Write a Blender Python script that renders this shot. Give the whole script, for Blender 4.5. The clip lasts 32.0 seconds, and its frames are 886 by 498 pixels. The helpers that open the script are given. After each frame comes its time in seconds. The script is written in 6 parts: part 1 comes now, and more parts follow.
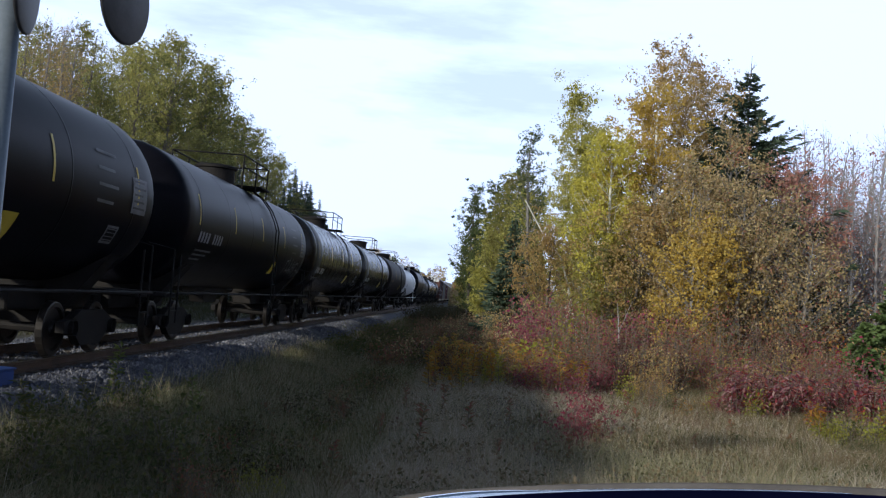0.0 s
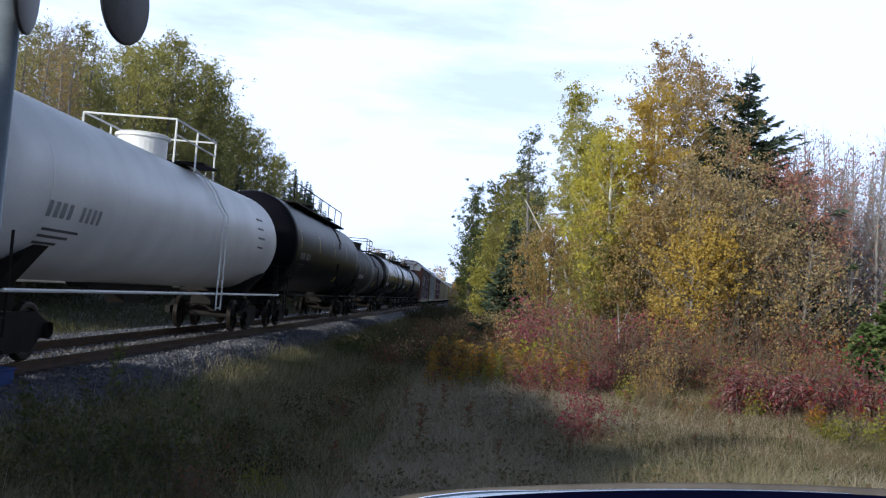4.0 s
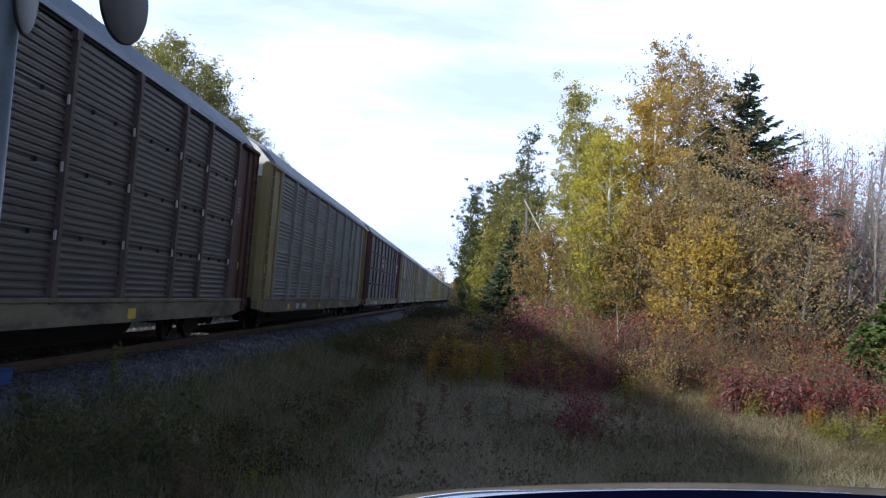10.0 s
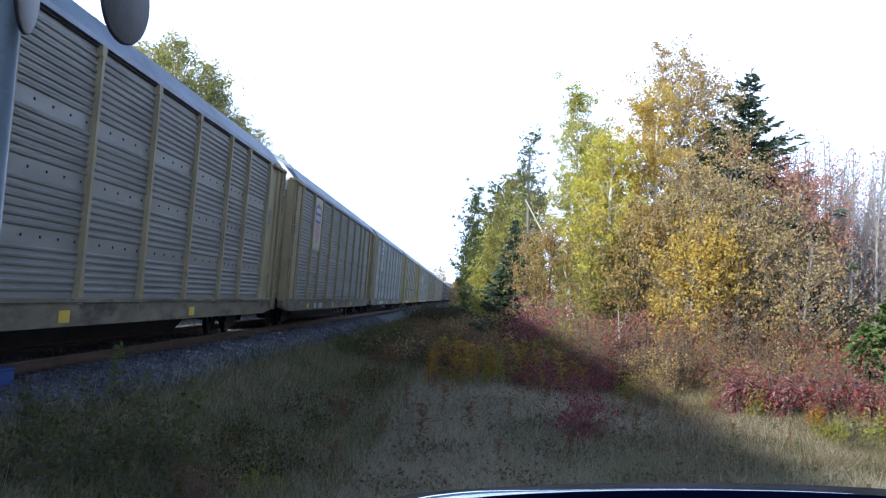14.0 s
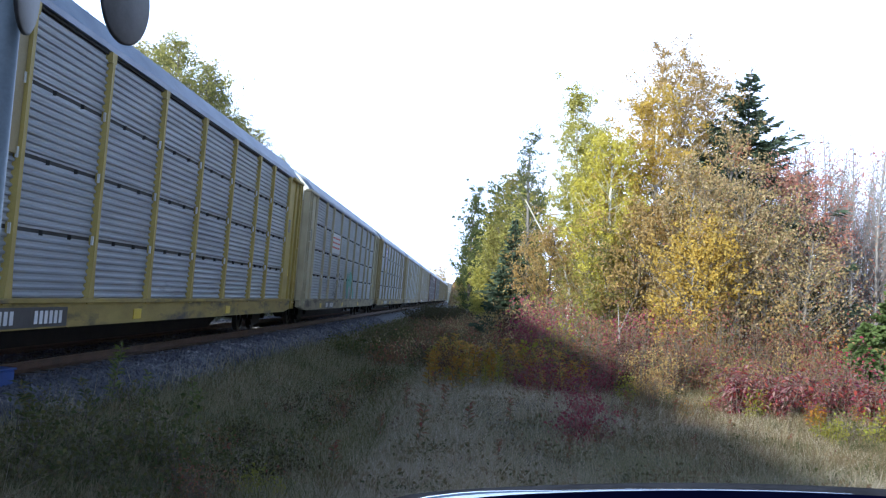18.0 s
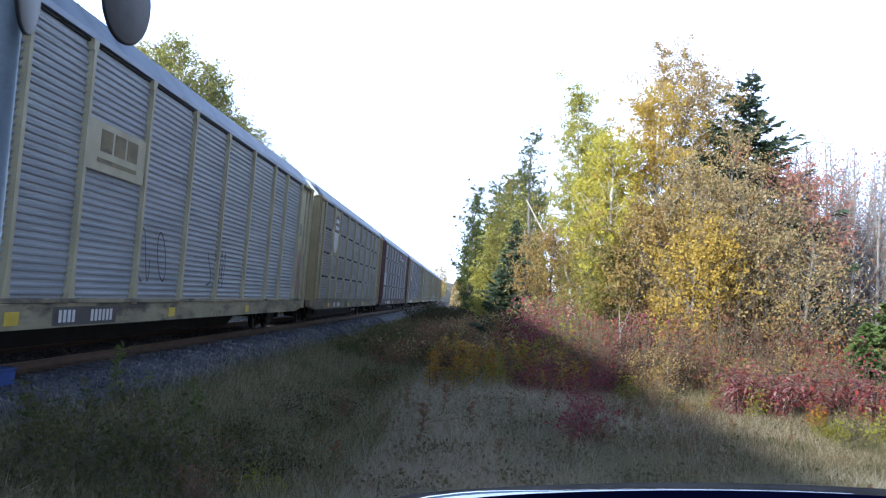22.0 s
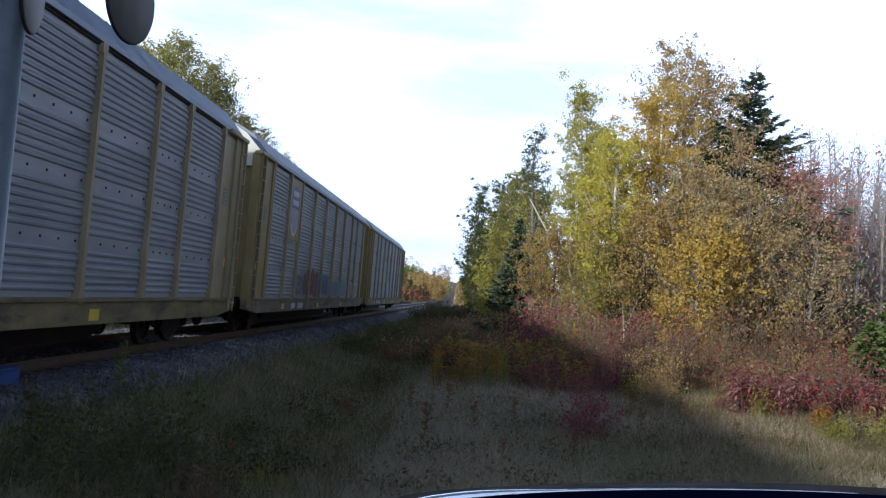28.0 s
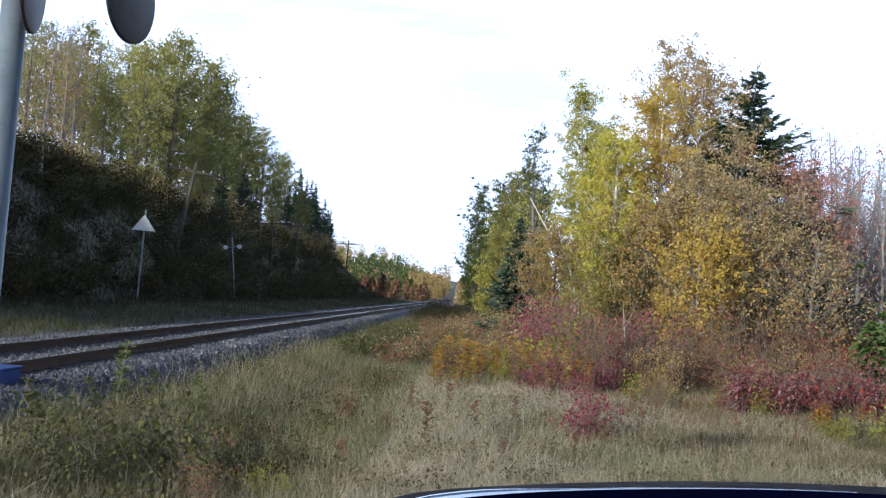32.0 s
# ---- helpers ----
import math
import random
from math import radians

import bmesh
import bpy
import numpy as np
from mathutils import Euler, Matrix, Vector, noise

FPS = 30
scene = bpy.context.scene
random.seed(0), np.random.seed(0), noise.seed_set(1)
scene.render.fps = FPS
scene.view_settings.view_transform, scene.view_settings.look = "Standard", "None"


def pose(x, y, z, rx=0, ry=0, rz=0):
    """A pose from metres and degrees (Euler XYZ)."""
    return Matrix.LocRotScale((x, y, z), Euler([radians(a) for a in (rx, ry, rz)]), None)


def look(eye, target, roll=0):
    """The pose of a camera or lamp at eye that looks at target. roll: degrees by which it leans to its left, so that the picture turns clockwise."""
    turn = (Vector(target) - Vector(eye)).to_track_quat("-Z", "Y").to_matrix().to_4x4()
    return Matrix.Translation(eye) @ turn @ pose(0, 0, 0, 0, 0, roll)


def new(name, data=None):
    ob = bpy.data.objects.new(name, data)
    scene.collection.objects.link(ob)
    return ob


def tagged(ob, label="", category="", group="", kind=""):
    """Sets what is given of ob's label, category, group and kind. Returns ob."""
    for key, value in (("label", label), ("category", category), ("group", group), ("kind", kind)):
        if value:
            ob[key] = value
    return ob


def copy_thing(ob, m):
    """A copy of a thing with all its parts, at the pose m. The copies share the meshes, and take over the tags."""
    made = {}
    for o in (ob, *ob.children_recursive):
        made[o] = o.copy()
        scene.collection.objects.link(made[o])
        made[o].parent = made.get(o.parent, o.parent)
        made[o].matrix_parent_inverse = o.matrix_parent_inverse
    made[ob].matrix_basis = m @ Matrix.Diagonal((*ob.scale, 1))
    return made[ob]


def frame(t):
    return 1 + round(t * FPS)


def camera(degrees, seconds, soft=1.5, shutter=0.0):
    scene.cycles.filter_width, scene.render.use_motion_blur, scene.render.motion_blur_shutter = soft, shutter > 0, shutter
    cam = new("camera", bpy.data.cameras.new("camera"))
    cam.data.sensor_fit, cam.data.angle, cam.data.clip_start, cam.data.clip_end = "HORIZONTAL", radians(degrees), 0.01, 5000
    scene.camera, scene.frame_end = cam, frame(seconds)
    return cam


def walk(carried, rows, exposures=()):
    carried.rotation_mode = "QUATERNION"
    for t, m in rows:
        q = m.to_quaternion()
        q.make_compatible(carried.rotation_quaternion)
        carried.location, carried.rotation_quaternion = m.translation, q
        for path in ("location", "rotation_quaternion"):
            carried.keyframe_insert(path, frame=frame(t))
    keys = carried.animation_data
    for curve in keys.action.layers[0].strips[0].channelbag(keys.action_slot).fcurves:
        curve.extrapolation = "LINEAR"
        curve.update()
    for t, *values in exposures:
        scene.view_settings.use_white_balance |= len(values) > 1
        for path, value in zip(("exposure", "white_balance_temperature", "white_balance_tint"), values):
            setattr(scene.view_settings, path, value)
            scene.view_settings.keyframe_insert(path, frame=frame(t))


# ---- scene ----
CAR = 28.6             # an autorack over its couplers
EYE = Vector((7.39, 0.0, 1.496))


def aim(yaw, pitch, roll):
    """Camera pose at EYE: degrees right of the track's direction, up, and leaning left."""
    a, b = radians(yaw), radians(pitch)
    way = Vector((math.sin(a) * math.cos(b), math.cos(a) * math.cos(b), math.sin(b)))
    return look(EYE, EYE + way * 10, roll)


cam = camera(48.72, 32.0, soft=1.25)
# seconds, degrees turned left, degrees tipped down: a steady stand with a slight drift
DRIFT = [(0, 0, 0), (3.5, 0, 0), (5.5, 0.03, 0), (7, -0.04, 0), (9.5, -0.05, 0), (12, -0.02, 0), (14, 0.02, 0), (16.5, 0.02, 0), (19, 0.02, 0.02), (21, 0.07, 0), (23, 0.08, 0),
         (25.5, 0.07, 0), (27.5, 0.27, -0.06), (29, 0.29, -0.07), (30, 0.33, -0.09), (31, 0.37, -0.1), (31.5, 0.36, -0.13), (32, 0.31, -0.11)]
walk(cam, [(t, aim(-1.602 - a, 2.783 + b, 4.765)) for t, a, b in DRIFT],
     exposures=[(t, stops, 5760 - 360 * min(1, max(0, stops / 0.8)), 4 - 2 * min(1, max(0, stops / 0.8))) for t, stops in ((0, -0.16), (1.2, -0.07), (6, -0.07), (8, 0.0), (9, -0.01), (10, -0.03), (11, 0.0), (12, 0.16), (13, 0.49), (14, 0.8), (16.5, 0.92), (19, 0.95), (22, 0.95), (24, 0.88), (25, 0.8), (26, 0.55), (27, 0.26), (28, 0.1), (29, 0.16), (30, 0.35), (31, 0.6), (31.5, 0.55), (32, 0.33))])

# ---- light ----
SUN_EL, SUN_AZ = 18.0, 38.0      # the light travels along (sin az, cos az) on the ground
world = bpy.data.worlds.new("sky")
scene.world = world
world.use_nodes = True
wn, wl = world.node_tree.nodes, world.node_tree.links
wn.clear()
sky = wn.new("ShaderNodeTexSky")
sky.sky_type = "NISHITA"
sky.sun_disc = False
sky.sun_elevation, sky.sun_rotation = radians(SUN_EL), radians(180 + SUN_AZ)
sky.air_density, sky.dust_density = 1.0, 1.5
tc = wn.new("ShaderNodeTexCoord")
stretch = wn.new("ShaderNodeMapping")
stretch.inputs["Scale"].default_value = (1.2, 1.2, 6.0)
cloud = wn.new("ShaderNodeTexNoise")
cloud.inputs["Scale"].default_value, cloud.inputs["Detail"].default_value = 2.2, 7
cloud.inputs["Roughness"].default_value = 0.55
ramp = wn.new("ShaderNodeValToRGB")
ramp.color_ramp.elements[0].position, ramp.color_ramp.elements[1].position = 0.34, 0.46
ramp.color_ramp.elements[0].color = (0.7, 0.7, 0.7, 1)
mix = wn.new("ShaderNodeMix")
mix.data_type = "RGBA"
mix.inputs["B"].default_value = (14.7, 15.9, 21.0, 1)
bg = wn.new("ShaderNodeBackground")
bg.inputs["Strength"].default_value = 0.078
wout = wn.new("ShaderNodeOutputWorld")
wl.new(tc.outputs["Generated"], stretch.inputs["Vector"])
wl.new(stretch.outputs["Vector"], cloud.inputs["Vector"])
wl.new(cloud.outputs["Fac"], ramp.inputs["Fac"])
# the thin cloud sheet looks dense towards the horizon and lets the blue through overhead
split = wn.new("ShaderNodeSeparateXYZ")
fade = wn.new("ShaderNodeMapRange")
fade.interpolation_type = "SMOOTHSTEP"
for key, value in (("From Min", 0.3), ("From Max", 0.5), ("To Min", 1.0), ("To Max", 0.04)):
    fade.inputs[key].default_value = value
times = wn.new("ShaderNodeMath")
times.operation = "MULTIPLY"
wl.new(tc.outputs["Generated"], split.inputs["Vector"])
wl.new(split.outputs["Z"], fade.inputs["Value"])
wl.new(ramp.outputs["Color"], times.inputs[0])
wl.new(fade.outputs["Result"], times.inputs[1])
wl.new(times.outputs[0], mix.inputs["Factor"])
wl.new(sky.outputs["Color"], mix.inputs["A"])
wl.new(mix.outputs["Result"], bg.inputs["Color"])
wl.new(bg.outputs["Background"], wout.inputs["Surface"])
sun_data = bpy.data.lights.new("sun", "SUN")
sun_data.energy, sun_data.angle, sun_data.color = 4.6, radians(2.2), (1.0, 0.88, 0.69)
sun = new("sun", sun_data)
sun.matrix_world = look((-60, -100, 30), (-60 + math.sin(radians(SUN_AZ)), -100 + math.cos(radians(SUN_AZ)), 30 - math.tan(radians(SUN_EL))))

# ---- materials ----


def nodes_of(name):
    m = bpy.data.materials.new(name)
    m.use_nodes = True
    t = m.node_tree
    return m, t.nodes, t.links, t.nodes["Principled BSDF"]


def surface(name, a, b, scale=3.0, rough=0.6, metal=0.0, bump=0.0, fine=40.0, dirt=None, dirt_at=0.55, stretch=(1, 1, 1), spec=0.5):
    """Two colours mixed by a broad and a fine noise, with stains of a third, and relief."""
    m, n, l, p = nodes_of(name)
    co = n.new("ShaderNodeTexCoord")
    info = n.new("ShaderNodeObjectInfo")
    mp = n.new("ShaderNodeMapping")
    mp.inputs["Scale"].default_value = stretch
    l.new(co.outputs["Object"], mp.inputs["Vector"])
    off = n.new("ShaderNodeMath")
    off.operation = "MULTIPLY"
    off.inputs[1].default_value = 40.0
    l.new(info.outputs["Random"], off.inputs[0])
    broad = n.new("ShaderNodeTexNoise")
    broad.noise_dimensions = "4D"
    broad.inputs["Scale"].default_value, broad.inputs["Detail"].default_value = scale, 5
    small = n.new("ShaderNodeTexNoise")
    small.inputs["Scale"].default_value, small.inputs["Detail"].default_value = fine, 4
    l.new(mp.outputs["Vector"], broad.inputs["Vector"])
    l.new(off.outputs[0], broad.inputs["W"])
    l.new(mp.outputs["Vector"], small.inputs["Vector"])
    add = n.new("ShaderNodeMath")
    add.operation = "MULTIPLY_ADD"
    add.inputs[1].default_value = 0.4
    l.new(small.outputs["Fac"], add.inputs[0])
    l.new(broad.outputs["Fac"], add.inputs[2])
    cr = n.new("ShaderNodeValToRGB")
    cr.color_ramp.elements[0].position, cr.color_ramp.elements[1].position = 0.5, 0.9
    cr.color_ramp.elements[0].color, cr.color_ramp.elements[1].color = (*a, 1), (*b, 1)
    l.new(add.outputs[0], cr.inputs["Fac"])
    colour = cr.outputs["Color"]
    if dirt:
        st = n.new("ShaderNodeTexNoise")
        st.noise_dimensions = "4D"
        st.inputs["Scale"].default_value, st.inputs["Detail"].default_value = scale * 0.45, 8
        st.inputs["Roughness"].default_value = 0.7
        l.new(mp.outputs["Vector"], st.inputs["Vector"])
        l.new(off.outputs[0], st.inputs["W"])
        sr = n.new("ShaderNodeValToRGB")
        sr.color_ramp.elements[0].position, sr.color_ramp.elements[1].position = dirt_at, dirt_at + 0.12
        l.new(st.outputs["Fac"], sr.inputs["Fac"])
        mx = n.new("ShaderNodeMix")
        mx.data_type = "RGBA"
        mx.inputs["B"].default_value = (*dirt, 1)
        l.new(sr.outputs["Color"], mx.inputs["Factor"])
        l.new(colour, mx.inputs["A"])
        colour = mx.outputs["Result"]
    l.new(colour, p.inputs["Base Color"])
    p.inputs["Roughness"].default_value, p.inputs["Metallic"].default_value = rough, metal
    p.inputs["Specular IOR Level"].default_value = spec
    if bump:
        bp = n.new("ShaderNodeBump")
        bp.inputs["Strength"].default_value, bp.inputs["Distance"].default_value = bump, 0.02
        l.new(small.outputs["Fac"], bp.inputs["Height"])
        l.new(bp.outputs["Normal"], p.inputs["Normal"])
    return m


def leafy(name, colours, see_through=0.45):
    """Leaves: each island takes its colour from the palette; light shines through them."""
    m, n, l, p = nodes_of(name)
    geo = n.new("ShaderNodeNewGeometry")
    cr = n.new("ShaderNodeValToRGB")
    e = cr.color_ramp.elements
    cr.color_ramp.interpolation = "LINEAR"
    while len(e) < len(colours):
        e.new(0.5)
    for i, c in enumerate(colours):
        e[i].position = i / max(1, len(colours) - 1)
        e[i].color = (*c, 1)
    co = n.new("ShaderNodeTexCoord")
    clump = n.new("ShaderNodeTexNoise")
    clump.inputs["Scale"].default_value, clump.inputs["Detail"].default_value = 1.1, 2
    l.new(co.outputs["Object"], clump.inputs["Vector"])
    part_a = n.new("ShaderNodeMath")
    part_a.operation = "MULTIPLY_ADD"
    part_a.inputs[1].default_value, part_a.inputs[2].default_value = 1.3, -0.4
    l.new(clump.outputs["Fac"], part_a.inputs[0])
    part_b = n.new("ShaderNodeMath")
    part_b.operation, part_b.use_clamp = "MULTIPLY_ADD", True
    part_b.inputs[1].default_value = 0.62
    l.new(geo.outputs["Random Per Island"], part_b.inputs[0])
    l.new(part_a.outputs[0], part_b.inputs[2])
    l.new(part_b.outputs[0], cr.inputs["Fac"])
    p.inputs["Roughness"].default_value = 0.55
    p.inputs["Specular IOR Level"].default_value = 0.12
    l.new(cr.outputs["Color"], p.inputs["Base Color"])
    tr = n.new("ShaderNodeBsdfTranslucent")
    l.new(cr.outputs["Color"], tr.inputs["Color"])
    mx = n.new("ShaderNodeMixShader")
    mx.inputs["Fac"].default_value = see_through
    l.new(p.outputs["BSDF"], mx.inputs[1])
    l.new(tr.outputs["BSDF"], mx.inputs[2])
    l.new(mx.outputs["Shader"], n["Material Output"].inputs["Surface"])
    return m


M = {}
M["soil"] = surface("soil", (0.055, 0.052, 0.04), (0.16, 0.145, 0.11), 0.7, 0.95, bump=0.6, fine=12, dirt=(0.07, 0.085, 0.03))
M["ballast"] = surface("ballast", (0.045, 0.047, 0.058), (0.115, 0.115, 0.13), 6.0, 0.9, bump=1.0, fine=22)
M["stone"] = leafy("stone", [(0.03, 0.032, 0.043), (0.058, 0.06, 0.08), (0.088, 0.09, 0.112), (0.115, 0.117, 0.14), (0.26, 0.25, 0.265)], 0.0)
M["tie"] = surface("tie", (0.035, 0.028, 0.023), (0.085, 0.07, 0.055), 4, 0.85, bump=0.5, stretch=(0.3, 2, 2))
M["rail_side"] = surface("rail_side", (0.04, 0.025, 0.018), (0.09, 0.052, 0.032), 3, 0.8, bump=0.3)
M["rail_top"] = surface("rail_top", (0.5, 0.5, 0.5), (0.62, 0.6, 0.58), 3, 0.25, 1.0)
M["pale_bark"] = surface("pale_bark", (0.24, 0.225, 0.23), (0.38, 0.36, 0.37), 3, 0.85)
M["bark"] = surface("bark", (0.09, 0.075, 0.06), (0.2, 0.17, 0.14), 3, 0.9, bump=0.6)
M["birch_bark"] = surface("birch_bark", (0.5, 0.48, 0.44), (0.68, 0.66, 0.6), 3, 0.8, bump=0.4, dirt=(0.08, 0.07, 0.06), dirt_at=0.6, stretch=(1, 1, 3))
M["grey_bark"] = surface("grey_bark", (0.13, 0.12, 0.115), (0.25, 0.23, 0.215), 3, 0.85)
PALETTES = {
    "gold": [(0.28, 0.2, 0.05), (0.48, 0.33, 0.07), (0.62, 0.45, 0.11), (0.4, 0.33, 0.13)],
    "brown_gold": [(0.24, 0.165, 0.08), (0.38, 0.265, 0.11), (0.5, 0.35, 0.14), (0.3, 0.25, 0.13)],
    "aspen": [(0.23, 0.235, 0.06), (0.4, 0.38, 0.1), (0.5, 0.46, 0.13), (0.32, 0.32, 0.09)],
    "yellow": [(0.38, 0.34, 0.06), (0.56, 0.5, 0.09), (0.64, 0.57, 0.13)],
    "olive": [(0.14, 0.15, 0.045), (0.24, 0.23, 0.07), (0.32, 0.27, 0.08)],
    "green": [(0.09, 0.13, 0.045), (0.15, 0.19, 0.06), (0.24, 0.24, 0.07)],
    "tan": [(0.22, 0.15, 0.095), (0.38, 0.28, 0.15), (0.58, 0.45, 0.25), (0.3, 0.27, 0.12), (0.44, 0.2, 0.14)],
    "thicket": [(0.14, 0.065, 0.055), (0.23, 0.125, 0.08), (0.12, 0.14, 0.065), (0.32, 0.19, 0.1), (0.3, 0.085, 0.08), (0.48, 0.36, 0.2)],
    "goldenrod": [(0.5, 0.14, 0.05), (0.55, 0.27, 0.07), (0.6, 0.4, 0.1), (0.28, 0.27, 0.09), (0.56, 0.32, 0.08)],
    "dark_green": [(0.06, 0.085, 0.035), (0.1, 0.13, 0.05), (0.17, 0.18, 0.07)],
    "tall_grass": [(0.16, 0.155, 0.09), (0.27, 0.25, 0.15), (0.4, 0.35, 0.23), (0.52, 0.45, 0.32)],
    "red": [(0.13, 0.02, 0.05), (0.24, 0.035, 0.075), (0.3, 0.06, 0.08), (0.32, 0.19, 0.18), (0.17, 0.025, 0.07)],
    "rust": [(0.17, 0.11, 0.055), (0.25, 0.165, 0.085), (0.32, 0.235, 0.13), (0.21, 0.13, 0.065), (0.2, 0.19, 0.08)],
    "purple": [(0.17, 0.03, 0.07), (0.28, 0.05, 0.11), (0.35, 0.14, 0.15), (0.23, 0.12, 0.085)],
    "orange": [(0.32, 0.1, 0.03), (0.42, 0.18, 0.04), (0.4, 0.26, 0.05), (0.18, 0.17, 0.05)],
    "lime": [(0.22, 0.24, 0.04), (0.34, 0.34, 0.06), (0.3, 0.22, 0.05)],
    "pink": [(0.42, 0.15, 0.13), (0.52, 0.24, 0.2), (0.44, 0.3, 0.24), (0.5, 0.16, 0.13)],
    "crimson": [(0.16, 0.03, 0.075), (0.25, 0.045, 0.1), (0.44, 0.31, 0.3), (0.4, 0.08, 0.06), (0.11, 0.035, 0.08), (0.26, 0.23, 0.11)],
    "meadow": [(0.0624, 0.0728, 0.0312), (0.104, 0.1092, 0.052), (0.1872, 0.1456, 0.0832), (0.2912, 0.2288, 0.1456), (0.1456, 0.078, 0.0676)],
    "bank_aspen": [(0.18, 0.19, 0.06), (0.34, 0.33, 0.1), (0.5, 0.45, 0.15), (0.27, 0.28, 0.08)],
    "bank_olive": [(0.11, 0.13, 0.045), (0.21, 0.22, 0.07), (0.33, 0.29, 0.09)],
    # very dark leaves: shade of the bank and far brush is in the colour
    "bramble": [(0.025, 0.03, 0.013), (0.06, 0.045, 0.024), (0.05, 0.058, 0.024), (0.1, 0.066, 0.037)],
    "weed": [(0.045, 0.06, 0.022), (0.08, 0.1, 0.035), (0.13, 0.13, 0.048), (0.2, 0.165, 0.07)],
}
for key, pal in PALETTES.items():
    M[key] = leafy("leaves_" + key, pal)
M["needles"] = leafy("needles", [(0.045, 0.07, 0.048), (0.07, 0.1, 0.068), (0.11, 0.145, 0.1)], 0.15)
M["fir_needles"] = leafy("fir_needles", [(0.07, 0.11, 0.04), (0.11, 0.16, 0.055), (0.15, 0.2, 0.075)], 0.2)
M["grass"] = leafy("grass", [(0.18, 0.16, 0.1), (0.33, 0.275, 0.19), (0.52, 0.44, 0.345), (0.66, 0.58, 0.49), (0.26, 0.225, 0.13), (0.46, 0.33, 0.26)], 0.4)
M["green_grass"] = leafy("green_grass", [(0.12, 0.13, 0.065), (0.2, 0.205, 0.11), (0.31, 0.29, 0.175), (0.43, 0.37, 0.25)], 0.3)
# the bank's shade is put into these low grass colours
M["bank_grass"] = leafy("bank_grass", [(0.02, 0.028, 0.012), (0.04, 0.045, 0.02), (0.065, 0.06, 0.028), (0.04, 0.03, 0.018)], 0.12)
# verge left of the track: a lighter step of the same painted shade
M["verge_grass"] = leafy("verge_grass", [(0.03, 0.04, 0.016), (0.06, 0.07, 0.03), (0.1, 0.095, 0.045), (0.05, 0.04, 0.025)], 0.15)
M["steel_dark"] = surface("steel_dark", (0.007, 0.0065, 0.007), (0.018, 0.015, 0.014), 3, 0.75, bump=0.2, spec=0.2)
M["wheel_steel"] = surface("wheel_steel", (0.012, 0.01, 0.009), (0.035, 0.028, 0.024), 5, 0.5, 0.5)
M["black_tank"] = surface("black_tank", (0.004, 0.004, 0.006), (0.009, 0.009, 0.013), 0.8, 0.34, dirt=(0.013, 0.012, 0.015), dirt_at=0.62, spec=0.035)
M["grey_tank"] = surface("grey_tank", (0.006, 0.0057, 0.006), (0.013, 0.012, 0.012), 0.9, 0.24, dirt=(0.004, 0.004, 0.004), spec=0.32)
M["brown_tank"] = surface("brown_tank", (0.012, 0.009, 0.0105), (0.024, 0.018, 0.019), 0.8, 0.5, dirt=(0.022, 0.018, 0.018), spec=0.06)
M["white_tank"] = surface("white_tank", (0.62, 0.62, 0.62), (0.78, 0.78, 0.78), 0.8, 0.4, dirt=(0.4, 0.38, 0.36), dirt_at=0.62)
M["black_band"] = surface("black_band", (0.008, 0.008, 0.009), (0.02, 0.02, 0.02), 2, 0.5)
M["grey_band"] = surface("grey_band", (0.05, 0.053, 0.056), (0.11, 0.11, 0.118), 2.5, 0.6, dirt=(0.03, 0.027, 0.027), dirt_at=0.52)
M["white_paint"] = surface("white_paint", (0.44, 0.44, 0.44), (0.58, 0.58, 0.57), 3, 0.5, dirt=(0.4, 0.36, 0.32), dirt_at=0.64)
M["yellow_mark"] = surface("yellow_mark", (0.5, 0.36, 0.03), (0.62, 0.46, 0.05), 3, 0.5)
M["rust"] = surface("rust", (0.05, 0.018, 0.013), (0.095, 0.033, 0.022), 1.6, 0.75, dirt=(0.03, 0.014, 0.012))
M["rust_post"] = surface("rust_post", (0.05, 0.032, 0.032), (0.1, 0.07, 0.065), 3, 0.7, dirt=(0.13, 0.115, 0.105), dirt_at=0.6)
M["peeling"] = surface("peeling", (0.46, 0.46, 0.46), (0.58, 0.58, 0.58), 1.6, 0.6, dirt=(0.3, 0.22, 0.18), dirt_at=0.6)
for key, a, b in (("yellow_end", (0.2, 0.155, 0.065), (0.29, 0.23, 0.1)), ("tan_end", (0.22, 0.18, 0.1), (0.32, 0.265, 0.15)),
                  ("cream_end", (0.29, 0.258, 0.165), (0.42, 0.375, 0.245)), ("bright_end", (0.27, 0.205, 0.045), (0.37, 0.28, 0.065)),
                  ("maroon_end", (0.055, 0.016, 0.02), (0.095, 0.028, 0.032))):
    M[key] = surface(key, a, b, 1.5, 0.6, dirt=(0.08, 0.065, 0.048), dirt_at=0.6)
for key, a, b in (("panel_light", (0.2, 0.222, 0.255), (0.3, 0.32, 0.36)), ("panel_grey", (0.098, 0.102, 0.11), (0.16, 0.163, 0.174)),
                  ("panel_warm", (0.155, 0.155, 0.148), (0.24, 0.237, 0.225)), ("panel_brown", (0.064, 0.057, 0.055), (0.107, 0.096, 0.092)), ("panel_dark", (0.14, 0.128, 0.13), (0.23, 0.21, 0.21)),
                  ("panel_white", (0.235, 0.255, 0.285), (0.34, 0.36, 0.39))):
    M[key] = surface(key, a, b, 1.2, 0.5, 0.15, bump=0.1, dirt=tuple(v * 0.55 for v in a), dirt_at=0.6, stretch=(1, 0.5, 3))
